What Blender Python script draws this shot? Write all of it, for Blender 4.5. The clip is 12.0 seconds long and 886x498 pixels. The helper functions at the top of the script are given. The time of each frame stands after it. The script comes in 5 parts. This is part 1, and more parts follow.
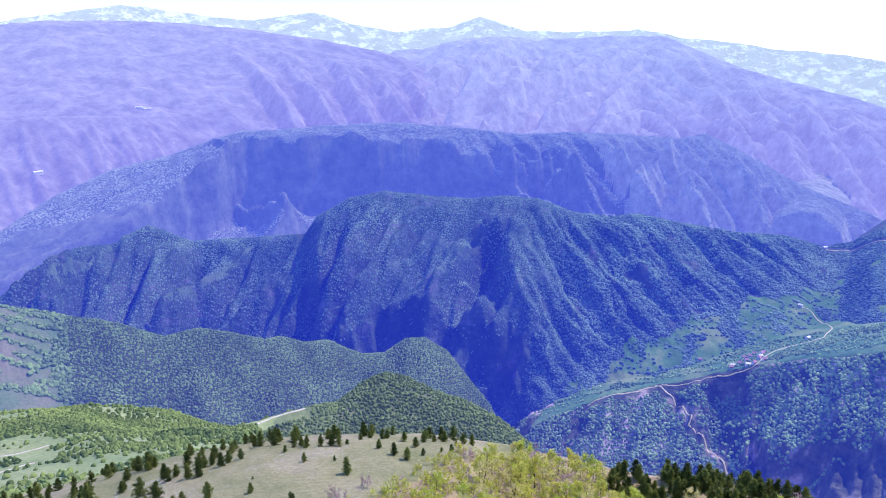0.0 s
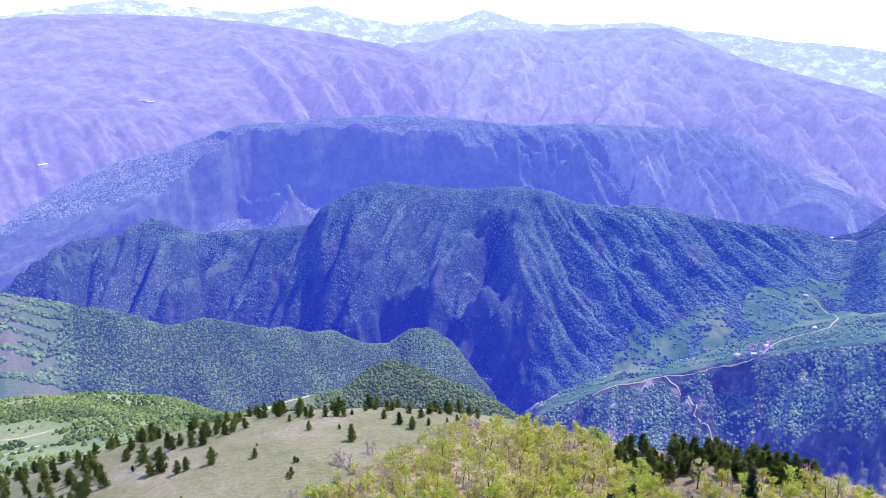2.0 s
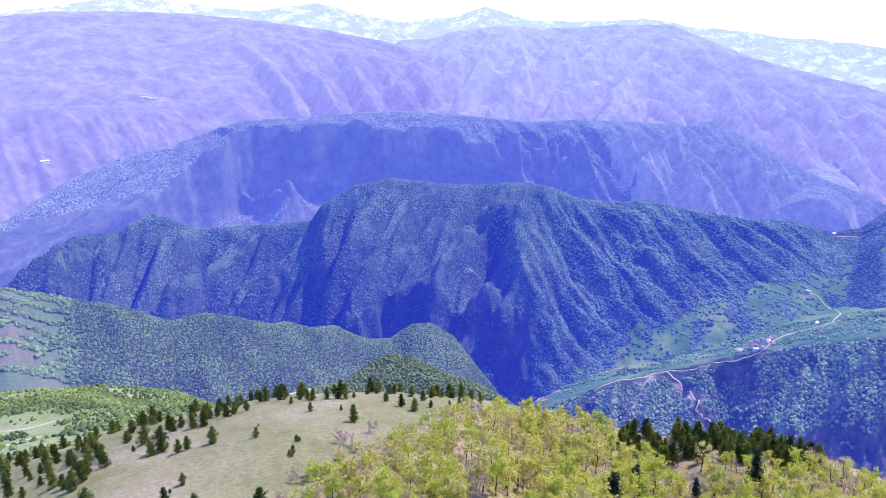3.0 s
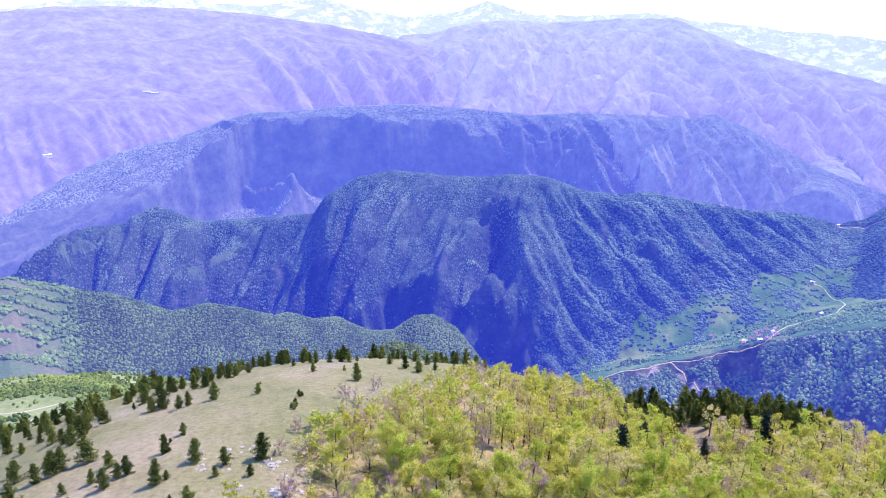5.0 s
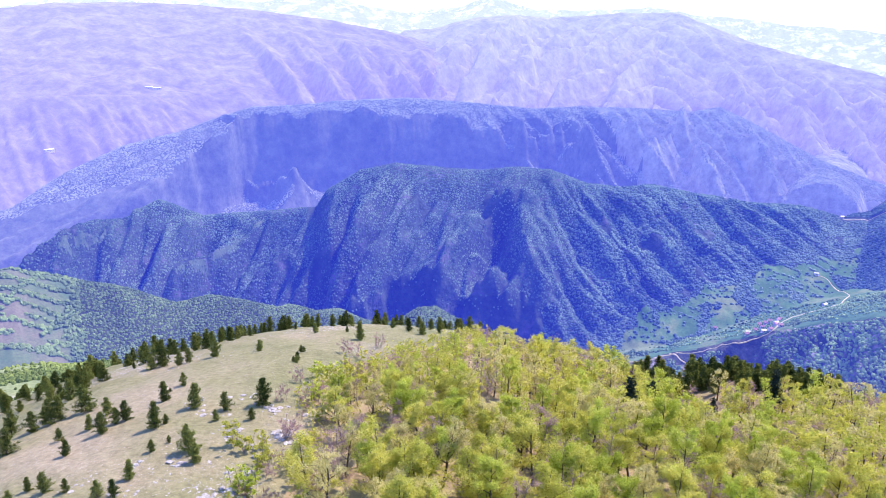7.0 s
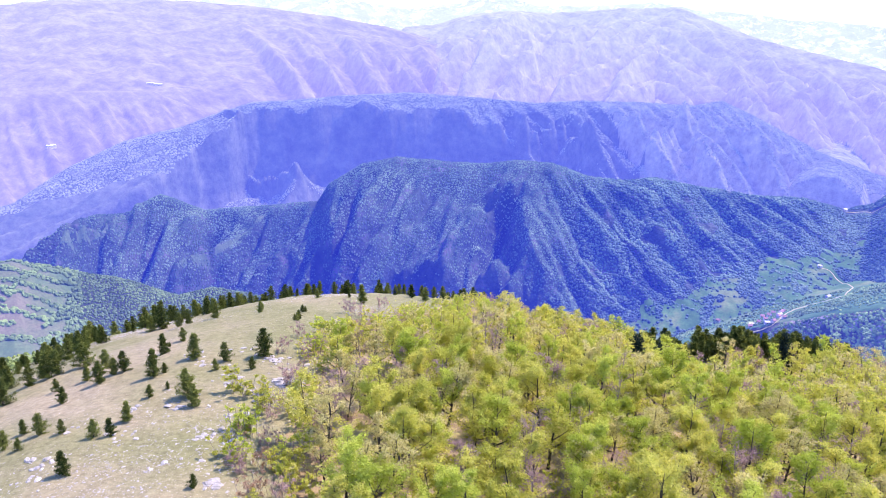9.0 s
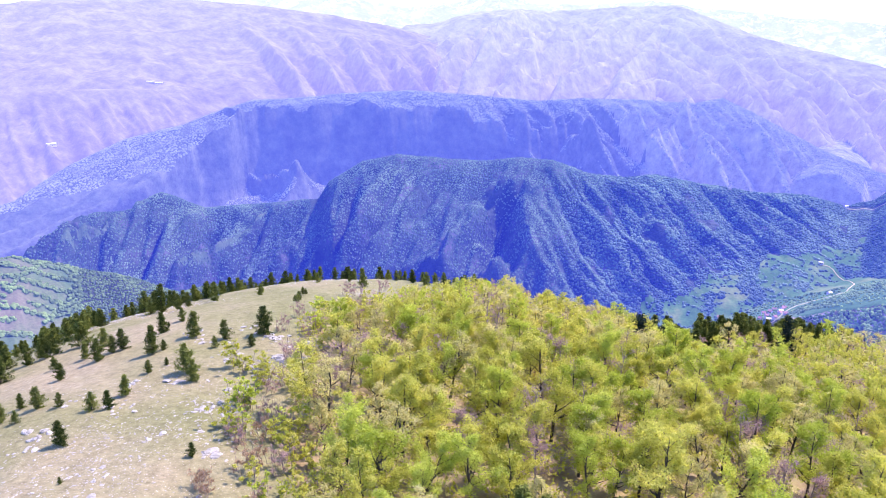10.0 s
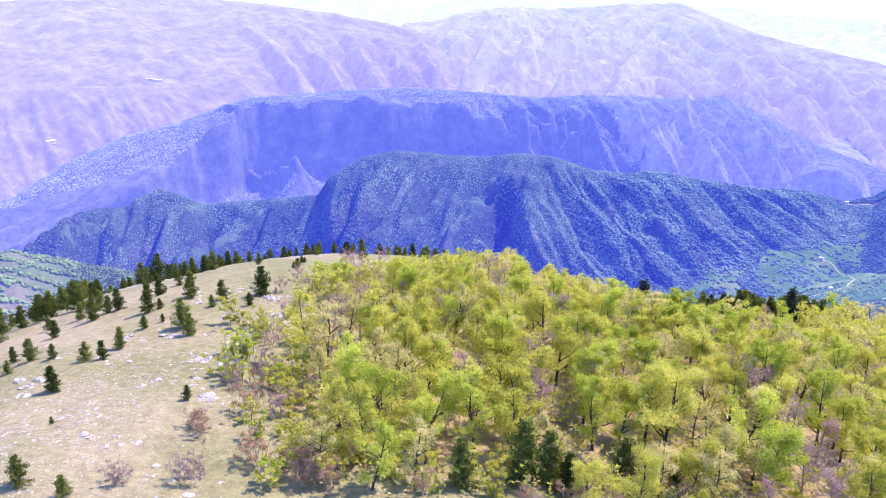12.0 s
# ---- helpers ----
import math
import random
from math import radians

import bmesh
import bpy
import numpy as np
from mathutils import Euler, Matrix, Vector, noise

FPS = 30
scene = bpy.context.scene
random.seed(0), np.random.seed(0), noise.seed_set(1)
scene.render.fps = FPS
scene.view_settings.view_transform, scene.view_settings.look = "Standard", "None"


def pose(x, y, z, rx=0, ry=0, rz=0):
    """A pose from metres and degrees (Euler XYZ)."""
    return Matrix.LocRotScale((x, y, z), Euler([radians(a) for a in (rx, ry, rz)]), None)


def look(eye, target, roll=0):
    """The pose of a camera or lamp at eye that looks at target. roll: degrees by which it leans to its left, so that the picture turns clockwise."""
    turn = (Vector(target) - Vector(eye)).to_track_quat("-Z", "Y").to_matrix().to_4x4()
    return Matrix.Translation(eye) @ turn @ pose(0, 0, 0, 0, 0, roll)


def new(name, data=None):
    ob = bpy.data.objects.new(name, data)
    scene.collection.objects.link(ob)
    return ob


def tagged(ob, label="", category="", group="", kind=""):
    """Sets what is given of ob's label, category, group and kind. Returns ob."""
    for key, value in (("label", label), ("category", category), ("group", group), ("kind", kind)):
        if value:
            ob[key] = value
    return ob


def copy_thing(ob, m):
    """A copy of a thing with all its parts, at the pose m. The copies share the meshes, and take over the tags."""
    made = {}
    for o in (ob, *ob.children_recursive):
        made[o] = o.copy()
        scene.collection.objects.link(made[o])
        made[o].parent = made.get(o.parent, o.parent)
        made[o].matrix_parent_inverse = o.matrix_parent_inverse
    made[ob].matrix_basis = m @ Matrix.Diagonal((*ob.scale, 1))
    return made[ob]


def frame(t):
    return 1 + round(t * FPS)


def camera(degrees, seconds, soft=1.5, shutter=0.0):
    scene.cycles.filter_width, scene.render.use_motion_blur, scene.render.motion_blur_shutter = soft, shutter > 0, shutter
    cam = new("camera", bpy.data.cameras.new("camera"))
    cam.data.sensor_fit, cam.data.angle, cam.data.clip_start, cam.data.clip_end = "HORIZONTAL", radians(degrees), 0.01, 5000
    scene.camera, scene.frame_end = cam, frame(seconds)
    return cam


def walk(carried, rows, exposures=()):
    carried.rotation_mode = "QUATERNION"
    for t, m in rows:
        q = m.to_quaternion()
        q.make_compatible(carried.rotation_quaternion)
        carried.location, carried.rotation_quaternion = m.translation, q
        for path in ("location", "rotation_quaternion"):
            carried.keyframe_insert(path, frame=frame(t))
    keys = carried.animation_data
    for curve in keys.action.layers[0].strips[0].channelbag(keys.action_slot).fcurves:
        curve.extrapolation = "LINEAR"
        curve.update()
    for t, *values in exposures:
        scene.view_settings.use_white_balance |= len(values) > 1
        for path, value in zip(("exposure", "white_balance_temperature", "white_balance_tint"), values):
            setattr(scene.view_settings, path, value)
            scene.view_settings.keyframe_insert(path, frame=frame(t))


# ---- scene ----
# ---- camera: a drone sinking straight down in front of the hill ----
cam = camera(61.9, 12.0, soft=0.5)
# seconds, x, height, yaw, pitch, roll
DRONE = (
    (0.0, 1.40, 53.90, 2.668, -15.087, 1.091),
    (1.0, 1.31, 50.44, 2.844, -15.314, 0.985),
    (2.0, 1.20, 46.09, 2.989, -15.501, 0.907),
    (3.0, 1.07, 41.17, 3.113, -15.658, 0.840),
    (4.0, 0.93, 35.94, 3.225, -15.793, 0.770),
    (5.0, 0.80, 30.61, 3.330, -15.911, 0.691),
    (6.0, 0.66, 25.36, 3.429, -16.018, 0.597),
    (7.0, 0.53, 20.33, 3.524, -16.114, 0.491),
    (8.0, 0.41, 15.61, 3.610, -16.200, 0.379),
    (9.0, 0.29, 11.25, 3.681, -16.276, 0.270),
    (10.0, 0.19, 7.26, 3.729, -16.336, 0.180),
    (11.0, 0.09, 3.60, 3.742, -16.377, 0.129),
    (12.0, 0.01, 0.20, 3.705, -16.390, 0.141),
)


def drone_pose(x, z, yaw, pitch, roll):
    a, b = radians(yaw), radians(pitch)
    way = Vector((-math.sin(a) * math.cos(b), math.cos(a) * math.cos(b), math.sin(b)))
    eye = Vector((x, 0.0, z))
    return look(eye, eye + 10 * way, roll)


walk(cam, [(t, drone_pose(*row)) for t, *row in DRONE], exposures=[(0.0, 1.02, 6050, 25), (3.0, 1.20, 6300, 26), (6.0, 1.38, 6600, 27), (9.0, 1.52, 6750, 29), (12.0, 1.62, 6800, 30)])

# ---- light: clear midday sky, sun to the right and a little ahead ----
SUN_AZ, SUN_EL = radians(55), radians(57)
world = bpy.data.worlds.new("sky")
scene.world = world
world.use_nodes = True
wn = world.node_tree
sky = wn.nodes.new("ShaderNodeTexSky")
sky.sky_type = "NISHITA"
sky.sun_disc = False
sky.sun_elevation, sky.sun_rotation = SUN_EL, SUN_AZ
sky.altitude = 1500
sky.dust_density, sky.ozone_density = 0.4, 10.0
back = wn.nodes["Background"]
back.inputs["Strength"].default_value = 0.15
wn.links.new(sky.outputs[0], back.inputs["Color"])
sun_data = bpy.data.lights.new("sun", "SUN")
sun_data.energy, sun_data.angle, sun_data.color = 2.3, radians(0.53), (1.0, 0.92, 0.72)
sun = new("sun", sun_data)
to_sun = Vector((math.sin(SUN_AZ) * math.cos(SUN_EL), math.cos(SUN_AZ) * math.cos(SUN_EL), math.sin(SUN_EL)))
sun.rotation_euler = (-to_sun).to_track_quat("-Z", "Y").to_euler()
sun.location = (0, 0, 300)


# ---- materials ----
class Nodes:
    """A small writer of node trees."""

    def __init__(self, name):
        self.mat = bpy.data.materials.new(name)
        self.mat.use_nodes = True
        self.tree = self.mat.node_tree
        self.tree.nodes.clear()
        self.out = self.tree.nodes.new("ShaderNodeOutputMaterial")

    def node(self, kind, inputs=None, **props):
        n = self.tree.nodes.new("ShaderNode" + kind)
        for k, v in props.items():
            setattr(n, k, v)
        for k, v in (inputs or {}).items():
            if isinstance(v, bpy.types.NodeSocket):
                self.tree.links.new(v, n.inputs[k])
            else:
                n.inputs[k].default_value = v
        return n

    def place(self):
        return self.node("NewGeometry").outputs["Position"]

    def noise(self, scale, detail=4.0, rough=0.6, vec=None):
        return self.node("TexNoise", {"Vector": vec or self.place(), "Scale": scale, "Detail": detail, "Roughness": rough}).outputs["Fac"]

    def ramp(self, fac, stops):
        n = self.node("ValToRGB", {"Fac": fac})
        els = n.color_ramp.elements
        while len(els) < len(stops):
            els.new(0.5)
        for e, (p, c) in zip(els, stops):
            e.position, e.color = p, (*c, 1) if len(c) == 3 else c
        return n.outputs["Color"]

    def mix(self, fac, a, b, blend="MIX"):
        n = self.node("Mix", data_type="RGBA", blend_type=blend)
        for k, v in ((0, fac), (6, a), (7, b)):
            if isinstance(v, bpy.types.NodeSocket):
                self.tree.links.new(v, n.inputs[k])
            else:
                n.inputs[k].default_value = (*v, 1) if isinstance(v, tuple) else v
        return n.outputs[2]

    def bump(self, height, strength, distance):
        return self.node("Bump", {"Height": height, "Strength": strength, "Distance": distance}).outputs["Normal"]

    def paint_haze(self, shader, haze_glow):
        """Painted haze: adds an even emission to a far slope's own shader."""
        if not haze_glow:
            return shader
        e = self.node("Emission", {"Color": (*haze_glow, 1), "Strength": 1.0})
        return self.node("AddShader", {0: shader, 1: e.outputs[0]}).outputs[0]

    def finish(self, shader):
        self.tree.links.new(shader, self.out.inputs["Surface"])
        return self.mat


def band(lo, hi):
    return [(lo, (0, 0, 0)), (hi, (1, 1, 1))]


def surface(name, stops, scale, fine=None, rough=0.9, bump=0.0, bump_scale=1.0, distance=0.2, haze_glow=None):
    """A dull surface: a noise ramp of colours, finer grain over it, and relief; a far one has haze painted on as even
    emission.
    """
    k = Nodes(name)
    col = k.ramp(k.noise(scale), stops)
    if fine:
        col = k.mix(0.35, col, k.ramp(k.noise(fine, 3.0), [(0.3, (0.25, 0.25, 0.25)), (0.7, (0.8, 0.8, 0.8))]), "OVERLAY")
    p = k.node("BsdfPrincipled", {"Base Color": col, "Roughness": rough, "Specular IOR Level": 0.2})
    if bump:
        k.tree.links.new(k.bump(k.noise(bump_scale, 5.0), bump, distance), p.inputs["Normal"])
    return k.finish(k.paint_haze(p.outputs[0], haze_glow))


def leafy(name, dark, light, thin=0.45, glow=(1.0, 1.0, 0.40)):
    """Leaves: light passes through the thin blades; each tree has its own tint, each leaf another."""
    k = Nodes(name)
    isle = k.node("NewGeometry").outputs["Random Per Island"]
    tree_tint = k.node("ObjectInfo").outputs["Random"]
    fac = k.node("Math", {0: isle, 1: tree_tint}, operation="ADD").outputs[0]
    fac = k.node("Math", {0: fac, 1: 0.5}, operation="MULTIPLY").outputs[0]
    col = k.ramp(fac, [(0.15, dark), (0.85, light)])
    d = k.node("BsdfDiffuse", {"Color": col})
    t = k.node("BsdfTranslucent", {"Color": k.mix(1.0, col, glow, "MULTIPLY")})
    m = k.node("MixShader", {0: thin, 1: d.outputs[0], 2: t.outputs[0]})
    return k.finish(m.outputs[0])


def canopy(name, dark, light, haze_glow=None):
    """Far tree crowns, each with a tint of its own; distance haze painted over as blue emission."""
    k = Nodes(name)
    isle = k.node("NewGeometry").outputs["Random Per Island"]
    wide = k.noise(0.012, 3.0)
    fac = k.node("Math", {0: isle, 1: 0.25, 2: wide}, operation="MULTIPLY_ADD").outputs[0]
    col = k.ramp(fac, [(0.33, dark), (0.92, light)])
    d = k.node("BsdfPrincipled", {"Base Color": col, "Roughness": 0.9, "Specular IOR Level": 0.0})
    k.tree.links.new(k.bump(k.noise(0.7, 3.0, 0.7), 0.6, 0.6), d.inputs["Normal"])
    return k.finish(k.paint_haze(d.outputs[0], haze_glow))


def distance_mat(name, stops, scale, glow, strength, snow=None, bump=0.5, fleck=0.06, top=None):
    """Far backdrop: dull slopes with bright haze painted on as emission."""
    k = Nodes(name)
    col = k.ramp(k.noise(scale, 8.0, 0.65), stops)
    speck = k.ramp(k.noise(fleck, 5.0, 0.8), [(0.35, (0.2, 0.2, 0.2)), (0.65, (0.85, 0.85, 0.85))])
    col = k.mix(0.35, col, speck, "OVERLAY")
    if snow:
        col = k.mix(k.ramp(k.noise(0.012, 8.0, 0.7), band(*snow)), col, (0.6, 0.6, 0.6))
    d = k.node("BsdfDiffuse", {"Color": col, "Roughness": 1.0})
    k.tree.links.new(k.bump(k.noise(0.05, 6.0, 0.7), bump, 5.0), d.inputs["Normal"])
    # painted haze pales upward: the emission shifts to the top colour with height
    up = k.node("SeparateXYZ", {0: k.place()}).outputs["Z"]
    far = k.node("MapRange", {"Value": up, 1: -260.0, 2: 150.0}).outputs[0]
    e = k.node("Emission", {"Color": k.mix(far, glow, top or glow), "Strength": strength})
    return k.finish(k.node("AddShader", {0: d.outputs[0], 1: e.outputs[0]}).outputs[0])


def meadow_mat():
    """Dry spring pasture: straw and thin green grass, with pale limestone showing through."""
    k = Nodes("pasture")
    col = k.ramp(k.noise(0.035, 5.0), [(0.30, (0.175, 0.19, 0.09)), (0.5, (0.255, 0.246, 0.14)), (0.7, (0.35, 0.30, 0.215))])
    col = k.mix(0.8, col, k.ramp(k.noise(0.9, 8.0, 0.8), [(0.3, (0.26, 0.26, 0.25)), (0.7, (0.76, 0.75, 0.73))]), "OVERLAY")
    stony = k.ramp(k.noise(0.07, 6.0, 0.7), band(0.36, 0.56))
    bits = k.node("TexVoronoi", {"Vector": k.place(), "Scale": 3.2, "Randomness": 1.0})
    spot = k.ramp(bits.outputs["Distance"], [(0.12, (1, 1, 1)), (0.3, (0, 0, 0))])
    rag = k.ramp(k.noise(3.1, 3.0, 0.7), band(0.45, 0.6))
    fac = k.mix(1.0, k.mix(1.0, stony, spot, "MULTIPLY"), rag, "MULTIPLY")
    col = k.mix(fac, col, (0.66, 0.61, 0.61))
    p = k.node("BsdfPrincipled", {"Base Color": col, "Roughness": 0.95, "Specular IOR Level": 0.1})
    k.tree.links.new(k.bump(k.noise(1.4, 6.0, 0.7), 0.7, 0.3), p.inputs["Normal"])
    return k.finish(p.outputs[0])


PASTURE = meadow_mat()
LIMESTONE = surface("limestone", [(0.3, (0.26, 0.25, 0.25)), (0.7, (0.58, 0.55, 0.56))], 1.2, 6.0, 0.9, 0.6, 3.0, 0.15)
BARK = surface("bark", [(0.3, (0.035, 0.03, 0.028)), (0.7, (0.11, 0.095, 0.09))], 2.0, 12.0, 0.9)
BARK_DARK = surface("dark_bark", [(0.3, (0.05, 0.04, 0.03)), (0.7, (0.12, 0.09, 0.07))], 3.0, 12.0, 0.9)
TWIG = surface("bare_twigs", [(0.3, (0.26, 0.20, 0.20)), (0.7, (0.44, 0.35, 0.35))], 2.0, 9.0, 0.9)
LITTER = surface("dry_leaf_litter", [(0.3, (0.22, 0.16, 0.11)), (0.5, (0.32, 0.25, 0.16)), (0.7, (0.36, 0.33, 0.17))], 0.25, 5.0, 0.95, 0.5, 4.0, 0.1)
BEECH = leafy("beech_leaves", (0.44, 0.46, 0.09), (0.80, 0.77, 0.26), 0.55)
FRESH = leafy("fresh_leaves", (0.39, 0.48, 0.075), (0.70, 0.75, 0.21), 0.55)
OLIVE = leafy("budding_leaves", (0.54, 0.50, 0.24), (0.80, 0.73, 0.42), 0.5)
BUDS = leafy("purple_buds", (0.34, 0.23, 0.22), (0.52, 0.38, 0.37), 0.4, (1.0, 0.85, 0.85))
RUST = leafy("rusty_dry_leaves", (0.34, 0.23, 0.16), (0.54, 0.39, 0.28), 0.4, (1.0, 0.8, 0.6))
NEEDLES = leafy("pine_needles", (0.028, 0.05, 0.016), (0.25, 0.29, 0.08), 0.25)
SPRUCE = leafy("spruce_needles", (0.02, 0.035, 0.03), (0.06, 0.08, 0.06), 0.1)
# valley grass: a trace of blue haze painted in as emission
GRASS = surface("grass_slope", [(0.3, (0.18, 0.24, 0.10)), (0.6, (0.26, 0.31, 0.14)), (0.75, (0.34, 0.33, 0.21))], 0.02, 0.3, 0.95, 0.5, 0.4, 1.0, haze_glow=(0.002, 0.004, 0.020))
# painted haze: blue emission put into slopes and crowns, stronger farther off
HAZE_NEAR, HAZE_MID, HAZE_SPUR, HAZE_MAIN = (0.004, 0.007, 0.040), (0.006, 0.009, 0.108), (0.006, 0.011, 0.128), (0.006, 0.011, 0.170)
# mid hill pasture: emission paints the haze over it
HILLFIELD = surface("dull_hill_pasture", [(0.3, (0.065, 0.14, 0.05)), (0.5, (0.11, 0.165, 0.065)), (0.7, (0.19, 0.175, 0.11))], 0.012, 0.3, 0.95, 0.5, 0.4, 1.0, HAZE_MID)
# terrace meadow: blue haze painted in by emission
FIELD = surface("valley_meadow", [(0.3, (0.055, 0.145, 0.045)), (0.5, (0.085, 0.19, 0.06)), (0.66, (0.19, 0.25, 0.095))], 0.014, 0.2, 0.95, 0.3, 0.3, 0.5, HAZE_SPUR)
# wood floor and knoll grass emit painted haze, least on the knoll
WOODFLOOR = surface("woodland_floor", [(0.3, (0.025, 0.04, 0.018)), (0.7, (0.06, 0.08, 0.035))], 0.02, 0.2, 0.95, 0.6, 0.2, 2.0, HAZE_MID)
KNOLLFLOOR = surface("knoll_grass", [(0.3, (0.09, 0.12, 0.05)), (0.6, (0.18, 0.22, 0.09)), (0.75, (0.26, 0.24, 0.15))], 0.02, 0.3, 0.95, 0.5, 0.4, 1.0, HAZE_NEAR)
# main ridge: its blue is haze put into the emission
ROCKWOOD = surface("rocky_woodland", [(0.35, (0.04, 0.065, 0.03)), (0.58, (0.075, 0.105, 0.05)), (0.75, (0.18, 0.155, 0.14))], 0.02, 0.1, 0.95, 0.8, 0.08, 6.0, HAZE_MAIN)
# spur rock carries the same painted haze in its emission
SPURROCK = surface("spur_rock", [(0.40, (0.05, 0.065, 0.035)), (0.54, (0.13, 0.135, 0.08)), (0.66, (0.50, 0.40, 0.33))], 0.025, 0.12, 0.95, 0.9, 0.07, 6.0, HAZE_SPUR)
RIBGRASS = surface("rib_meadow", [(0.3, (0.09, 0.14, 0.05)), (0.6, (0.13, 0.185, 0.07)), (0.75, (0.18, 0.20, 0.10))], 0.03, 0.2, 0.95, 0.5, 0.3, 1.0, HAZE_MAIN)
GRAVEL = surface("pale_gravel", [(0.3, (0.42, 0.37, 0.33)), (0.7, (0.60, 0.55, 0.49))], 0.3, 2.0, 0.95)
# far crowns glow with painted haze, bluest on the main ridge
CAN_NEAR = canopy("hillside_crowns", (0.04, 0.075, 0.028), (0.25, 0.36, 0.11), HAZE_MID)
CAN_KNOLL = canopy("knoll_crowns", (0.035, 0.06, 0.022), (0.23, 0.30, 0.09), HAZE_NEAR)
CAN_MID = canopy("ridge_crowns", (0.035, 0.075, 0.035), (0.225, 0.335, 0.15), HAZE_MAIN)
CAN_SPUR = canopy("spur_crowns", (0.055, 0.11, 0.04), (0.36, 0.52, 0.18), HAZE_SPUR)
# young valley crowns emit a trace of painted haze
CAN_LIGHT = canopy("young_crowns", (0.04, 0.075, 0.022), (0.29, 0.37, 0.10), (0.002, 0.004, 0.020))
# haze painted into each far range: blue to lilac emission without a real source
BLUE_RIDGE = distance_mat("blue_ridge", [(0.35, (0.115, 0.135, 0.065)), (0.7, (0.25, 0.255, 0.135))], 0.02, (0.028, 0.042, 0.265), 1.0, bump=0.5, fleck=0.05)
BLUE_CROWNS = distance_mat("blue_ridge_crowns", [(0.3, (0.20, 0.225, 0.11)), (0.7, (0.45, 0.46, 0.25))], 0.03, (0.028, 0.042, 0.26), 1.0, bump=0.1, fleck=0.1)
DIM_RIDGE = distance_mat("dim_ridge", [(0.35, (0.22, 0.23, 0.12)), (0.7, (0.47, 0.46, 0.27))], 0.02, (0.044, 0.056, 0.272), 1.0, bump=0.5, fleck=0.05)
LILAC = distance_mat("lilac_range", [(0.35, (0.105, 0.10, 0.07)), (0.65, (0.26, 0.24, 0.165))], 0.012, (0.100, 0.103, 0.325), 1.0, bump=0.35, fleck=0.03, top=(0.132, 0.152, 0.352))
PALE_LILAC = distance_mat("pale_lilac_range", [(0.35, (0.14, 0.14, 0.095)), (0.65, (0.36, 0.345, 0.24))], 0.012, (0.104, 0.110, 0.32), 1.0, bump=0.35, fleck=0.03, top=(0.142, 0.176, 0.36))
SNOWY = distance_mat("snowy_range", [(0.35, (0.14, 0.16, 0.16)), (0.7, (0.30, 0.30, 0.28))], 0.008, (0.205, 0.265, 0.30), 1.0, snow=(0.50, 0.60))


# ---- mesh helpers ----
def mesh_of(name, verts, faces, mat, smooth=False):
    """A mesh from arrays; faces is an array of triangles or quads, or a list of such arrays."""
    me = bpy.data.meshes.new(name)
    parts = [np.asarray(f, np.int32) for f in (faces if isinstance(faces, list) else [faces]) if len(f)]
    verts = np.asarray(verts, np.float32)
    me.vertices.add(len(verts))
    me.vertices.foreach_set("co", verts.ravel())
    loops = np.concatenate([f.ravel() for f in parts])
    sizes = np.concatenate([np.full(len(f), f.shape[1], np.int32) for f in parts])
    me.loops.add(len(loops))
    me.loops.foreach_set("vertex_index", loops)
    me.polygons.add(len(sizes))
    me.polygons.foreach_set("loop_start", np.concatenate([[0], np.cumsum(sizes)[:-1]]).astype(np.int32))
    me.polygons.foreach_set("use_smooth", np.full(len(sizes), smooth))
    me.update(calc_edges=True)
    me.materials.append(mat)
    return me


def lattice(x, y, seed):
    """Hashed values in 0..1 at whole-number points."""
    h = (x.astype(np.int64) * 374761393 + y.astype(np.int64) * 668265263 + seed * 974711) & 0x7FFFFFFF
    h = ((h ^ (h >> 13)) * 1274126177) & 0x7FFFFFFF
    return ((h ^ (h >> 16)) & 0xFFFF) / 65535.0


def wave(x, y, size, seed=0):
    """Smooth value noise, -1..1, with features of that size in metres."""
    x, y = np.asarray(x, float) / size, np.asarray(y, float) / size
    i, j = np.floor(x), np.floor(y)
    u, v = x - i, y - j
    u, v = u * u * (3 - 2 * u), v * v * (3 - 2 * v)
    a, b = lattice(i, j, seed), lattice(i + 1, j, seed)
    c, d = lattice(i, j + 1, seed), lattice(i + 1, j + 1, seed)
    return 2 * ((a * (1 - u) + b * u) * (1 - v) + (c * (1 - u) + d * u) * v) - 1


def rough_land(x, y, size, octaves, seed=0, gain=0.5):
    total, amp = 0.0, 1.0
    for n in range(octaves):
        total = total + amp * wave(x + 37 * n, y - 53 * n, size / 2 ** n, seed + n)
        amp *= gain
    return total


def gullies(x, y, size, seed=0, octaves=3):
    """Sharp crests and round gullies, 0..1."""
    total, amp, norm = 0.0, 1.0, 0.0
    for n in range(octaves):
        total = total + amp * (1 - np.abs(wave(x + 91 * n, y + 17 * n, size / 2 ** n, seed + n)))
        norm += amp
        amp *= 0.5
    return total / norm


# ---- the land: heights round the drone's plumb line, by bearing and distance ----
HILL_X = (-170, -120, -80, -45, -15, 20, 60, 110, 200)
HILL_Y = (20, 55, 90, 125, 160, 195, 230, 280, 340)
